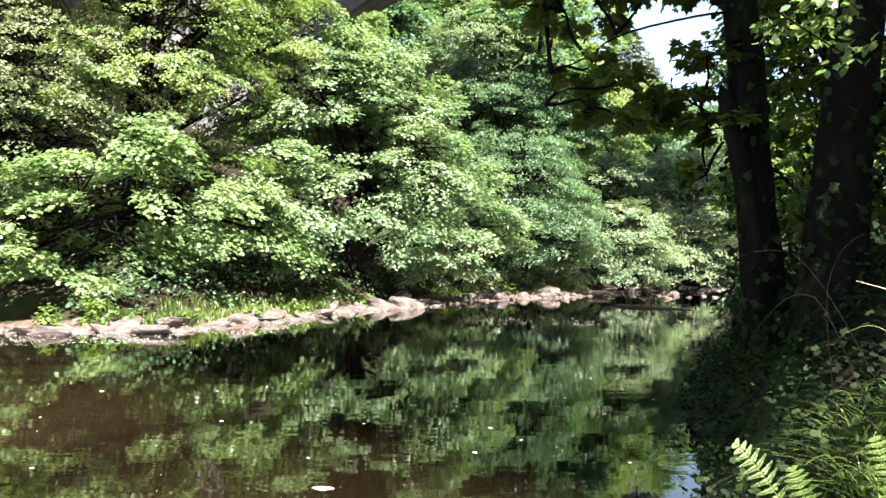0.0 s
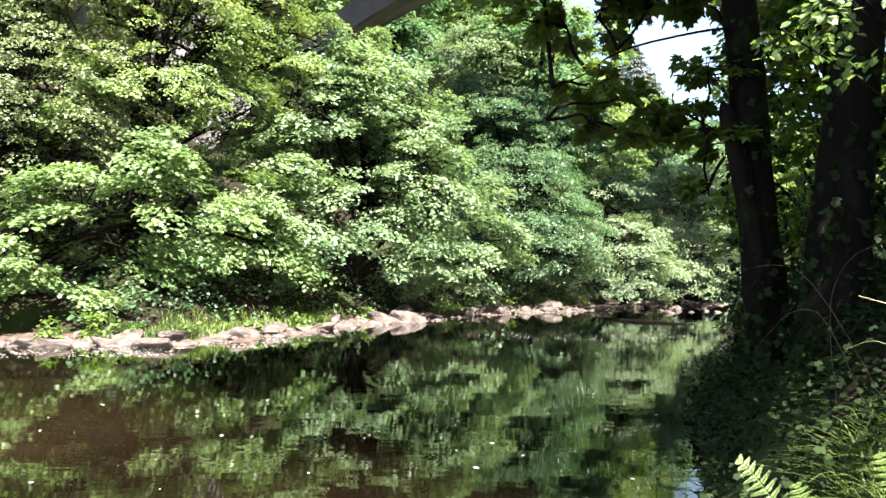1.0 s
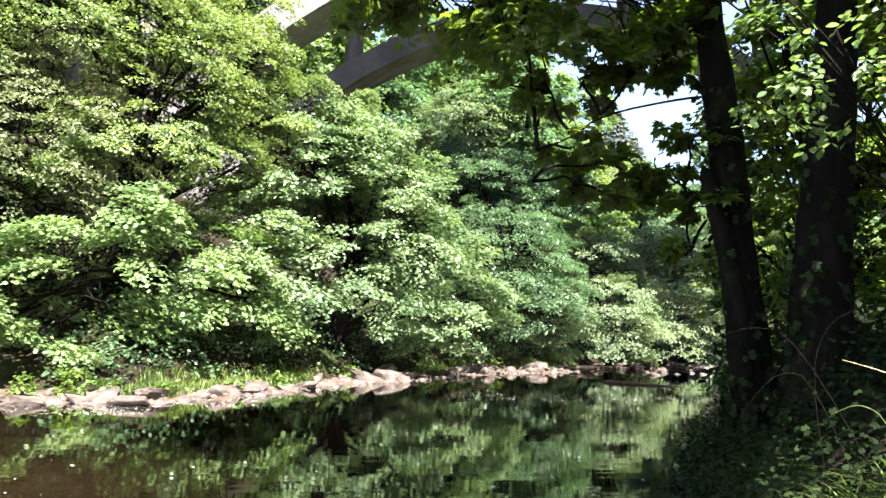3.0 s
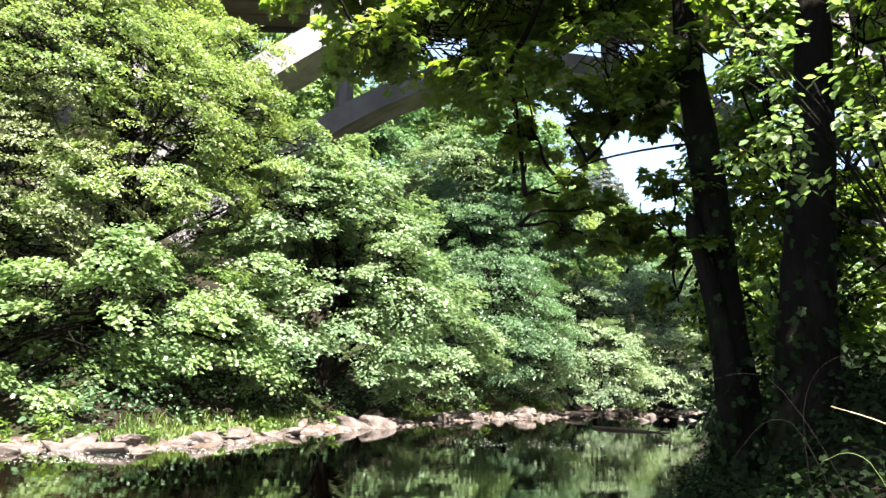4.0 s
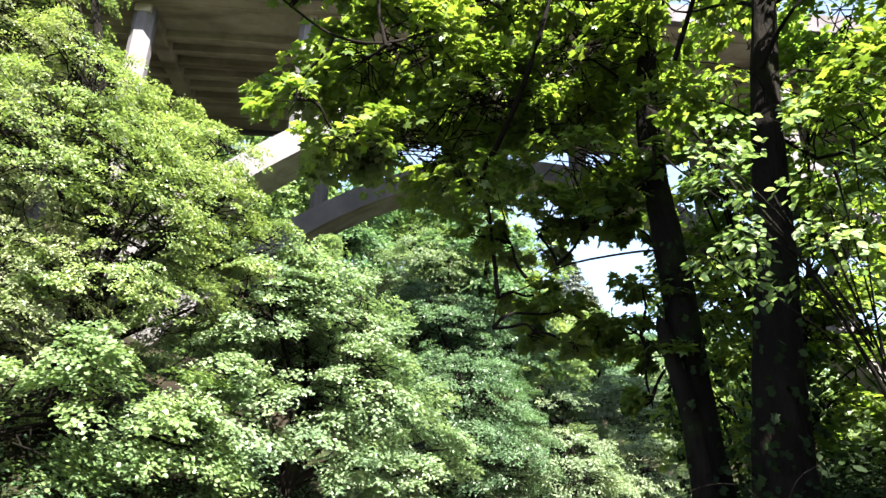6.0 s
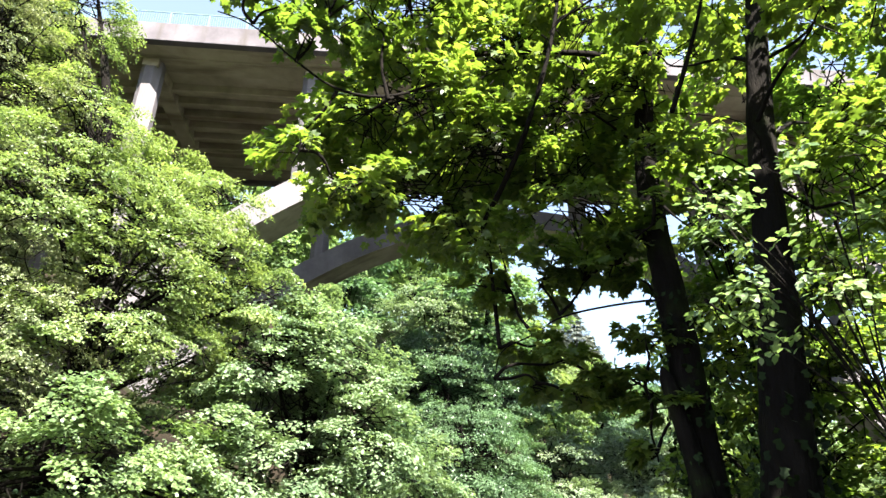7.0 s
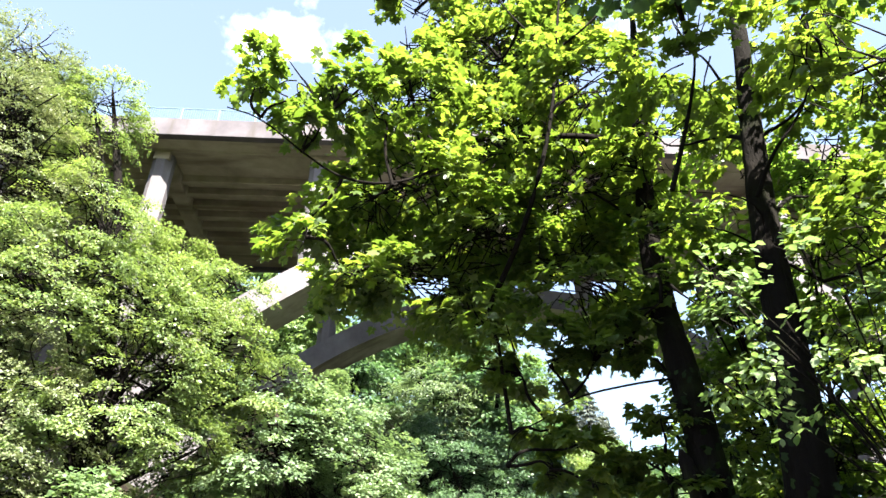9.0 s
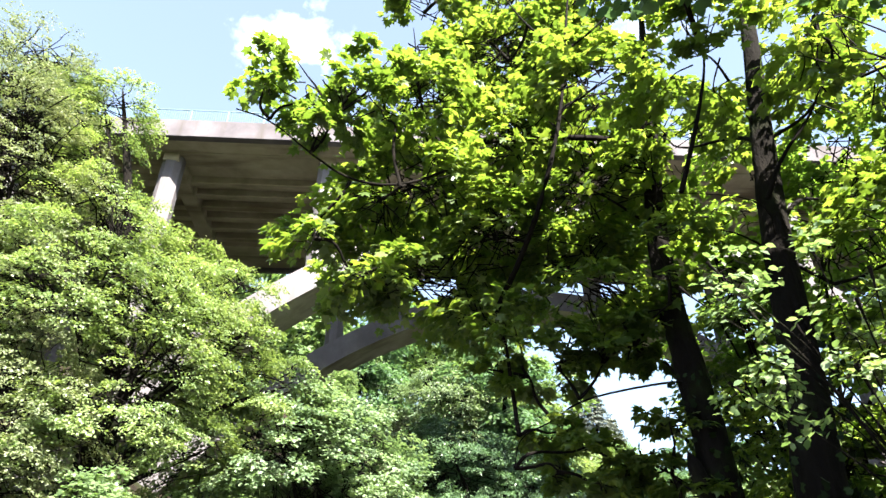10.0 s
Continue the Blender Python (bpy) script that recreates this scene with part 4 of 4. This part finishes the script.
def rock(x, y, size, turn, which, label, lift=0.15, group="rocks along the bank", wide=1.0):
    ob = new("rock", ROCKS[which % len(ROCKS)])
    ob.location = (x, y, max(gz(x, y), WATER - 0.05) + size * lift)
    ob.rotation_euler = (0.3 * math.sin(turn * 3), 0.3 * math.cos(turn * 5), turn)
    ob.scale = (size * wide, size, size)
    return tagged(ob, label, "rock", group)


rock(-1.7, 27.5, 0.85, 0.2, 0, "large pale boulder with a dark shaded underside on the bank", 0.2, wide=1.15)
rng = np.random.default_rng(61)
line = FAR_EDGE[3:14]
cum = np.concatenate([[0], np.cumsum(np.linalg.norm(np.diff(line, axis=0), axis=1))])
for i in range(280):
    s = rng.random() * cum[-1]
    x, y = np.interp(s, cum, line[:, 0]), np.interp(s, cum, line[:, 1])
    off = rng.uniform(-0.35, 1.7)
    size = 0.09 + 0.50 * rng.random() ** 3.2 + 0.005 * max(y - 20, 0)
    rock(x - off * 0.75, y + off * 0.65, size, rng.uniform(0, 6), i, "pinkish-grey river rock on the shingle margin", rng.uniform(-0.05, 0.15), wide=rng.uniform(0.9, 1.9))

# ---------------------------------------------------------------- undergrowth, grass, ferns, foam, driftwood
def blades_arrays(rng, roots, lengths, lean, width=0.006, bend=0.6, seg=4):
    """Arching grass blades: narrow strips that taper to a point."""
    n = len(roots)
    az = rng.random(n) * 2 * np.pi
    out = np.stack([np.cos(az), np.sin(az), 0 * az], -1) + np.asarray(lean)
    side = unit(np.cross(out, np.array([0, 0, 1.0])))
    s = np.linspace(0, 1, seg + 1)
    reach = lengths * bend * (0.5 + rng.random(n))
    rise = lengths * (0.7 + 0.3 * rng.random(n))
    path = roots[:, None] + out[:, None] * (reach[:, None] * s ** 1.8)[..., None] + np.array([0, 0, 1.0]) * (rise[:, None] * (s - 0.45 * s ** 2.6))[..., None]
    w = width * (1 - s ** 1.5) + 0.0008
    a, b = path - side[:, None] * w[None, :, None], path + side[:, None] * w[None, :, None]
    v = np.stack([a, b], 2).reshape(-1, 3)
    m = 2 * (seg + 1)
    q = np.array([(2 * k, 2 * k + 1, 2 * k + 3, 2 * k + 2) for k in range(seg)])
    f = q[None] + (np.arange(n) * m)[:, None, None]
    return v, f.reshape(-1, 4)


def on_bank(rng, n, lo, hi, line, sign, part_of=(3, 14)):
    """Random places beside a bank line, between two distances from the water."""
    seg = line[part_of[0]:part_of[1]]
    step = np.diff(seg, axis=0)
    ln = np.linalg.norm(step, axis=1)
    k = rng.choice(len(step), n, p=ln / ln.sum())
    p = seg[k] + step[k] * rng.random(n)[:, None]
    nrm = np.stack([-step[k, 1], step[k, 0]], -1) / ln[k][:, None] * sign
    return p + nrm * rng.uniform(lo, hi, n)[:, None]


# broad-leaved plants under the trees of the far bank
rng = np.random.default_rng(71)
xy = on_bank(rng, 3000, 2.2, 9.0, FAR_EDGE, 1, (2, 15))
z = ground_height(xy[:, 0], xy[:, 1])
roots3 = np.stack([xy[:, 0], xy[:, 1], z + rng.uniform(0.15, 0.75, len(z))], -1)
az = rng.random(len(z)) * 2 * np.pi
outs3 = np.stack([np.cos(az), np.sin(az), 0.1 + 0 * az], -1)
at, ax, nor = spray_leaves(rng, roots3, outs3, 0.55 * (0.5 + rng.random(len(z))), 9, 0.5, 0.6, 0.15, 0.4)
tagged(new("undergrowth", leaves_mesh("undergrowth", at, ax, nor, 0.15 * (0.6 + 0.7 * rng.random(len(at))), OVAL, M_DARKLEAF)), "dark green leafy undergrowth beneath the far bank trees", "undergrowth", kind="stuff")
# taller green herbs and grass right behind the rocks
xy = on_bank(rng, 1500, 1.0, 2.6, FAR_EDGE, 1)
keep = np.sin(xy[:, 0] * 0.9 + 1.0) + 0.5 * np.sin(xy[:, 0] * 2.3) > -0.1
xy = xy[keep]
clump = np.repeat(xy, 9, axis=0) + rng.normal(0, 0.09, (len(xy) * 9, 2))
z = ground_height(clump[:, 0], clump[:, 1])
v, f = blades_arrays(rng, np.column_stack([clump, z - 0.02]), rng.uniform(0.25, 0.75, len(z)), (0, -0.2, 0), 0.016, 0.45)
tagged(new("bank_grass", mesh_of("bank_grass", v, f, np.full(len(f), 4), M_GRASS)), "sunlit pale green grass tufts behind the rocks", "grass", kind="stuff")


def herb(x, y, h, seed, label="low bright green broad-leaved herb among the rocks"):
    rng = np.random.default_rng(seed)
    zb = gz(x, y)
    root = empty("herb", x, y, zb, label, "plant", "herbs along the bank")
    n = 22
    az = rng.random(n) * 2 * np.pi
    up = rng.random(n)
    p = np.stack([x + 0.04 * np.cos(az), y + 0.04 * np.sin(az), zb + h * up], -1)
    o = np.stack([np.cos(az), np.sin(az), 0.3 + 0 * az], -1)
    at, ax, nor = spray_leaves(rng, p, unit(o), np.full(n, h * 0.55), 5, 0.4, 0.3, 0.1, 0.35)
    child("stem", tubes_mesh("stem", [tube_arrays([(x, y, zb), (x + 0.02, y, zb + h * 0.5), (x + 0.03, y, zb + h)], [0.012, 0.009, 0.004], 5)], M_GRASS), root)
    child("leaves", leaves_mesh("leaves", at, ax, nor, 0.16 * (0.6 + 0.6 * rng.random(len(at))), OVAL, M_FERN), root)


for i, (x, y, h) in enumerate([(-9.1, 18.0, 0.75), (-9.6, 18.1, 0.6), (-8.5, 18.1, 0.5), (-7.2, 18.7, 0.4), (-4.9, 22.7, 0.5), (-5.9, 20.6, 0.4), (-3.2, 26.9, 0.5), (1.5, 35.0, 0.7), (3.6, 37.0, 0.7), (-10.8, 18.1, 0.55), (0.1, 32.2, 0.6)]):
    herb(x, y, h, 80 + i)

# the near bank: ivy and leaf litter, grass, ferns
rng = np.random.default_rng(91)
xy = on_bank(rng, 8500, -0.05, 2.6, NEAR_EDGE, -1, (4, 11))
clump = np.sin(3.1 * xy[:, 0] + 1.0) * np.sin(2.3 * xy[:, 1]) + 0.5 * np.sin(5.0 * xy[:, 0] - 4.0 * xy[:, 1]) > -0.7
xy = xy[clump & ((xy[:, 1] > 3.6) | (rng.random(len(xy)) < 0.5))]
z = ground_height(xy[:, 0], xy[:, 1])
keep = xy[:, 1] > 2.1
xy, z = xy[keep], z[keep]
roots3 = np.stack([xy[:, 0], xy[:, 1], z + 0.01 + 0.34 * rng.random(len(z)) ** 2], -1)
az = rng.random(len(z)) * 2 * np.pi
outs3 = np.stack([np.cos(az) - 0.4, np.sin(az) - 0.3, 0.1 + 0 * az], -1)
at, ax, nor = spray_leaves(rng, roots3, unit(outs3), 0.22 * (0.5 + rng.random(len(z))), 6, 0.5, 0.6, 0.2, 0.6)
tagged(new("ivy", leaves_mesh("ivy", at, ax, nor, 0.052 * (0.5 + 0.7 * rng.random(len(at))), LOBED, M_SHADED_IVY)), "ivy and brambles covering the steep near bank, darkened for shade", "ivy", kind="stuff")
xy = on_bank(rng, 2600, 0.5, 5.0, NEAR_EDGE, -1, (9, 15))
z = ground_height(xy[:, 0], xy[:, 1])
roots3 = np.stack([xy[:, 0], xy[:, 1], z + rng.uniform(0.05, 0.8, len(z))], -1)
az = rng.random(len(z)) * 2 * np.pi
outs3 = np.stack([np.cos(az), np.sin(az), 0.1 + 0 * az], -1)
at, ax, nor = spray_leaves(rng, roots3, outs3, 0.5 * (0.5 + rng.random(len(z))), 9, 0.5, 0.6, 0.15, 0.5)
tagged(new("undergrowth", leaves_mesh("undergrowth", at, ax, nor, 0.14 * (0.6 + 0.7 * rng.random(len(at))), OVAL, M_SHADED_IVY)), "leafy undergrowth along the near bank upstream, darkened for shade", "undergrowth", kind="stuff")
# ivy climbing the two trunks
for path, rad, seed in ((T1, 0.21, 92), (T2, 0.24, 93)):
    rng = np.random.default_rng(seed)
    n = 620
    s = rng.random(n) ** 2.4 * 3.3
    P = np.array(path)
    c = np.stack([np.interp(P[0, 2] + s, P[:, 2], P[:, k]) for k in range(3)], -1)
    az = rng.random(n) * 2 * np.pi
    o = np.stack([np.cos(az), np.sin(az), 0 * az], -1)
    p = c + o * (rad + 0.02 + 0.10 * rng.random(n) * (1.2 - s / 3.3))[:, None]
    tagged(new("climbing_ivy", leaves_mesh("climbing_ivy", p, np.array([0, 0, -1.0]) + 0.6 * rng.standard_normal((n, 3)), o + 0.4 * rng.standard_normal((n, 3)), 0.075 * (0.6 + 0.7 * rng.random(n)), LOBED, M_SHADED_IVY)), "ivy leaves climbing a sycamore trunk, darkened for shade", "ivy", kind="stuff")

# long grass on the near bank
rng = np.random.default_rng(95)
tufts = [(2.02, 3.3), (2.14, 3.45), (2.27, 3.3), (1.98, 3.05), (2.22, 3.65), (2.4, 3.5), (2.12, 3.1), (2.32, 3.05), (2.1, 2.8), (2.45, 3.25)]
rp = np.concatenate([np.array([[x, y]]) + rng.normal(0, 0.06, (70, 2)) for x, y in tufts])
z = ground_height(rp[:, 0], rp[:, 1])
v, f = blades_arrays(rng, np.column_stack([rp, z - 0.02]), rng.uniform(0.18, 0.46, len(z)), (-0.2, -0.2, 0), 0.0055, 0.7, 5)
tagged(new("long_grass", mesh_of("long_grass", v, f, np.full(len(f), 4), M_GRASS)), "long arching green grass on the near bank", "grass", kind="stuff")


def frond_parts(parent, a, b, lift, half_width, seed):
    """One fern frond: a stalk and two rows of pinnae, each with its own leaflets."""
    rng = np.random.default_rng(seed)
    a, b = np.array(a, float), np.array(b, float)
    s = np.linspace(0, 1, 21)
    mid = a + (b - a) * s[:, None] + np.array([0, 0, 1.0]) * (lift * 4 * s * (1 - s))[:, None]
    fr = child("frond", tubes_mesh("frond", [tube_arrays(mid[::4], [0.004, 0.0035, 0.003, 0.002, 0.0015, 0.001][:len(mid[::4])], 5)], M_FERN), parent)
    tan = unit(np.gradient(mid, axis=0))
    lat = unit(np.cross(tan, np.array([-0.25, -0.7, 0.65])))
    ats, axs, nos, szs = [], [], [], []
    for i in range(3, 21):
        w = half_width * math.sin(math.pi * min(1, (1 - s[i]) * 1.15 + 0.04) ** 0.8) + 0.012
        for sg in (-1, 1):
            d = unit(lat[i] * sg + tan[i] * 0.45 + np.array([0, 0, -0.28]) + rng.normal(0, 0.07, 3))
            up = unit(np.cross(lat[i], tan[i]))
            for k in range(9):
                u = (k + 0.5) / 9
                for sd in (-1, 1):
                    ats.append(mid[i] + d * w * u)
                    axs.append(tan[i] * sd + d * 0.5 + rng.normal(0, 0.1, 3))
                    nos.append(up + rng.normal(0, 0.12, 3))
                    szs.append(0.34 * (s[1] - s[0]) * np.linalg.norm(b - a) * (1.15 - u * 0.8))
    child("pinnae", leaves_mesh("pinnae", np.array(ats), np.array(axs), np.array(nos), np.array(szs), DIAMOND, M_FERN), fr, "bright green finely divided pinnae")


def fern(x, y, tips, seed):
    zb = gz(x, y)
    root = empty("fern", x, y, zb, "bright green sunlit fern on the dark near bank", "fern", "ferns on the near bank")
    for k, (tx, ty, tz, lift) in enumerate(tips):
        frond_parts(root, (x, y, zb), (tx, ty, tz), lift, 0.06, seed + k)


fern(1.53, 2.55, [(1.19, 2.70, 1.19, 0.09), (1.30, 2.42, 1.03, 0.07), (1.44, 2.33, 0.99, 0.08), (1.74, 2.36, 1.0, 0.08), (1.36, 2.60, 1.12, 0.06), (1.62, 2.32, 0.98, 0.08)], 110)
fern(1.75, 2.42, [(1.55, 2.3, 1.12, 0.06), (1.62, 2.5, 1.26, 0.05), (1.95, 2.3, 1.15, 0.07)], 120)


def bramble(points, label, mat=M_DRY, r=0.004, name="dry_stalk", category="stalk"):
    rr = [r, r * 0.9, r * 0.7, r * 0.35][:len(points)]
    ob = new(name, tubes_mesh(name, [tube_arrays(points, rr, 5)], mat))
    return tagged(ob, label, category, "stalks on the near bank")


bramble([(2.2, 2.5, gz(2.2, 2.5)), (2.0, 2.62, 1.72), (1.85, 2.66, 1.80), (1.69, 2.71, 1.85)], "pale dry stalk leaning over the bank", r=0.0035)
bramble([(2.0, 2.9, gz(2.0, 2.9)), (1.75, 3.0, 1.75), (1.6, 3.05, 1.8), (1.45, 3.1, 1.6)], "thin dark bramble shoot arching over the bank", M_TWIG, 0.002)
bramble([(2.3, 3.3, gz(2.3, 3.3)), (1.95, 3.5, 1.95), (1.75, 3.6, 2.02), (1.5, 3.7, 1.9)], "thin dark bramble shoot arching over the bank", M_TWIG, 0.002)
bramble([(2.1, 2.6, gz(2.1, 2.6)), (1.88, 2.72, 1.6), (1.78, 2.75, 1.68), (1.68, 2.8, 1.62)], "thin arching grass stalk over the bank", M_GRASS, 0.002)
bramble([(1.95, 3.2, gz(1.95, 3.2)), (1.8, 3.15, 1.7), (1.85, 3.1, 2.0), (2.0, 3.0, 2.1)], "thin dark bramble shoot arching over the bank", M_TWIG, 0.002)

for k, (x, y, h) in enumerate([(1.62, 2.62, 0.26), (1.78, 2.55, 0.30), (1.55, 2.45, 0.2), (1.9, 2.6, 0.24), (2.05, 2.75, 0.28)]):
    rng = np.random.default_rng(130 + k)
    zb = gz(x, y)
    root = empty("nettle", x, y, zb, "small sunlit nettle with pale green leaves on the near bank", "plant", "nettles on the near bank")
    child("stem", tubes_mesh("stem", [tube_arrays([(x, y, zb), (x - 0.02, y, zb + h * 0.5), (x - 0.05, y - 0.02, zb + h)], [0.003, 0.0025, 0.0015], 5)], M_GRASS), root)
    m = 16
    u = np.linspace(0.2, 1, m)
    az = np.arange(m) * 2.4
    p = np.stack([x - 0.05 * u, y - 0.02 * u, zb + h * u], -1)
    o = np.stack([np.cos(az), np.sin(az), -0.1 + 0 * az], -1)
    for i in range(m):
        child("leaf", leaves_mesh("leaf", p[i:i + 1], o[i:i + 1], np.array([[-0.1, -0.3, 1.0]]), np.array([0.055 * (1.15 - 0.6 * u[i])]), OVAL, M_FERN), root)

# the broken side stem of the leaning sycamore
child("side_stem", tubes_mesh("side_stem", [tube_arrays([(2.97, 6.2, 1.5), (2.86, 6.2, 2.6), (2.76, 6.25, 3.2), (2.70, 6.3, 3.56), (2.68, 6.32, 3.66)], [0.12, 0.10, 0.085, 0.07, 0.015], 10, 0.05, np.random.default_rng(5))], M_SHADED_BARK), LEANING, "broken side stem")

# foam flecks drifting on the water
rng = np.random.default_rng(101)
n = 5200
fx, fy = rng.uniform(-14, 8, n), 3.9 + 23 * rng.random(n) ** 1.6
ok = (edge_distance(fx, fy, FAR_EDGE) < -0.3) & (edge_distance(fx, fy, NEAR_EDGE) > 0.3) & (rng.random(n) < np.clip(0.75 - 0.06 * (fx + 4), 0.12, 1))
fx, fy = fx[ok], fy[ok]
n = len(fx)
a = np.arange(7) * 2 * np.pi / 7
shore = on_bank(rng, 1500, 0.25, 2.6, FAR_EDGE, -1, (3, 7))
fx[700:2200], fy[700:2200] = shore[:len(fx[700:2200]), 0], shore[:len(fx[700:2200]), 1]
fx[:700], fy[:700] = rng.uniform(1.0, 8.5, 700), 20.3 + rng.normal(0, 1.1, 700)
rad = (0.004 + 0.017 * rng.random(n) ** 4)[:, None] * (0.7 + 0.6 * rng.random((n, 7)))
v = np.stack([fx[:, None] + 1.6 * rad * np.cos(a), fy[:, None] + rad * np.sin(a), WATER + 0.004 + 0 * rad], -1).reshape(-1, 3)
tagged(new("foam_flecks", mesh_of("foam_flecks", v, np.arange(7 * n), np.full(n, 7), M_FOAM)), "small white foam flecks and petals drifting on the water", "foam", kind="stuff")
bm = bmesh.new()
bmesh.ops.create_circle(bm, cap_ends=True, segments=14, radius=0.055)
for vv in bm.verts:
    vv.co *= 0.75 + 0.5 * noise.random()
    vv.co.z = 0.006
fm = bpy.data.meshes.new("foam_patch")
bm.to_mesh(fm)
bm.free()
fm.materials.append(M_FOAM)
fo = tagged(new("foam_patch", fm), "white patch of foam drifting on the river", "foam")
fo.location, fo.scale = (-0.89, 5.0, WATER), (1.5, 0.7, 1)

# driftwood in midstream
def driftwood():
    root = empty("driftwood", 8.6, 27.5, WATER, "dark wet fallen trunk lying in the river", "log")
    z = WATER
    child("log", tubes_mesh("log", [tube_arrays([(7.65, 29.0, z - 0.02), (8.3, 28.0, z), (9.1, 27.1, z - 0.02), (9.9, 26.3, z - 0.04)], [0.13, 0.12, 0.10, 0.05], 9, 0.08, np.random.default_rng(3))], M_LOG), root)
    for p in ([(8.6, 27.7, z), (8.7, 27.65, z + 0.15), (8.72, 27.6, z + 0.27)], [(9.2, 27.0, z), (9.3, 27.0, z + 0.12), (9.35, 27.0, z + 0.2)], [(9.5, 26.7, z), (9.7, 26.8, z + 0.08), (9.95, 26.8, z + 0.13)]):
        child("snag", tubes_mesh("snag", [tube_arrays(p, [0.045, 0.03, 0.015], 6)], M_LOG), root)


driftwood()
rng = np.random.default_rng(103)
for i in range(34):
    x, y = rng.uniform(12, 23), rng.uniform(36, 50)
    if float(edge_distance(np.array(x), np.array(y), FAR_EDGE)) < -0.2 and float(edge_distance(np.array(x), np.array(y), NEAR_EDGE)) > 0.5:
        ob = rock(x, y, 0.2 + 0.35 * rng.random(), rng.uniform(0, 6), i, "dark wet stone breaking the riffle", 0.1, "stones in the riffle")
        ob.location.z = WATER - 0.02

# pebbles between the rocks
rng = np.random.default_rng(105)
xy = on_bank(rng, 2600, -0.3, 1.9, FAR_EDGE, 1)
z = ground_height(xy[:, 0], xy[:, 1])
base = np.array([(math.cos(k * 1.047), math.sin(k * 1.047), 0.0) for k in range(6)] + [(0.55 * math.cos(k * 1.047 + 0.4), 0.55 * math.sin(k * 1.047 + 0.4), 0.6) for k in range(6)])
faces = [(k, (k + 1) % 6, 6 + k) for k in range(6)] + [((k + 1) % 6, 6 + (k + 1) % 6, 6 + k) for k in range(6)] + [(6, 7, 8), (6, 8, 9), (6, 9, 10), (6, 10, 11)]
size = 0.03 + 0.10 * rng.random(len(xy)) ** 2.5
v = base[None] * size[:, None, None] * (0.75 + 0.5 * rng.random((len(xy), 12, 1))) + np.column_stack([xy, np.maximum(z, WATER - 0.04)])[:, None]
f = np.array(faces)[None] + (np.arange(len(xy)) * 12)[:, None, None]
tagged(new("pebbles", mesh_of("pebbles", v.reshape(-1, 3), f.reshape(-1, 3), np.full(len(xy) * len(faces), 3), M_ROCK)), "small pinkish pebbles between the rocks", "pebbles", kind="stuff")
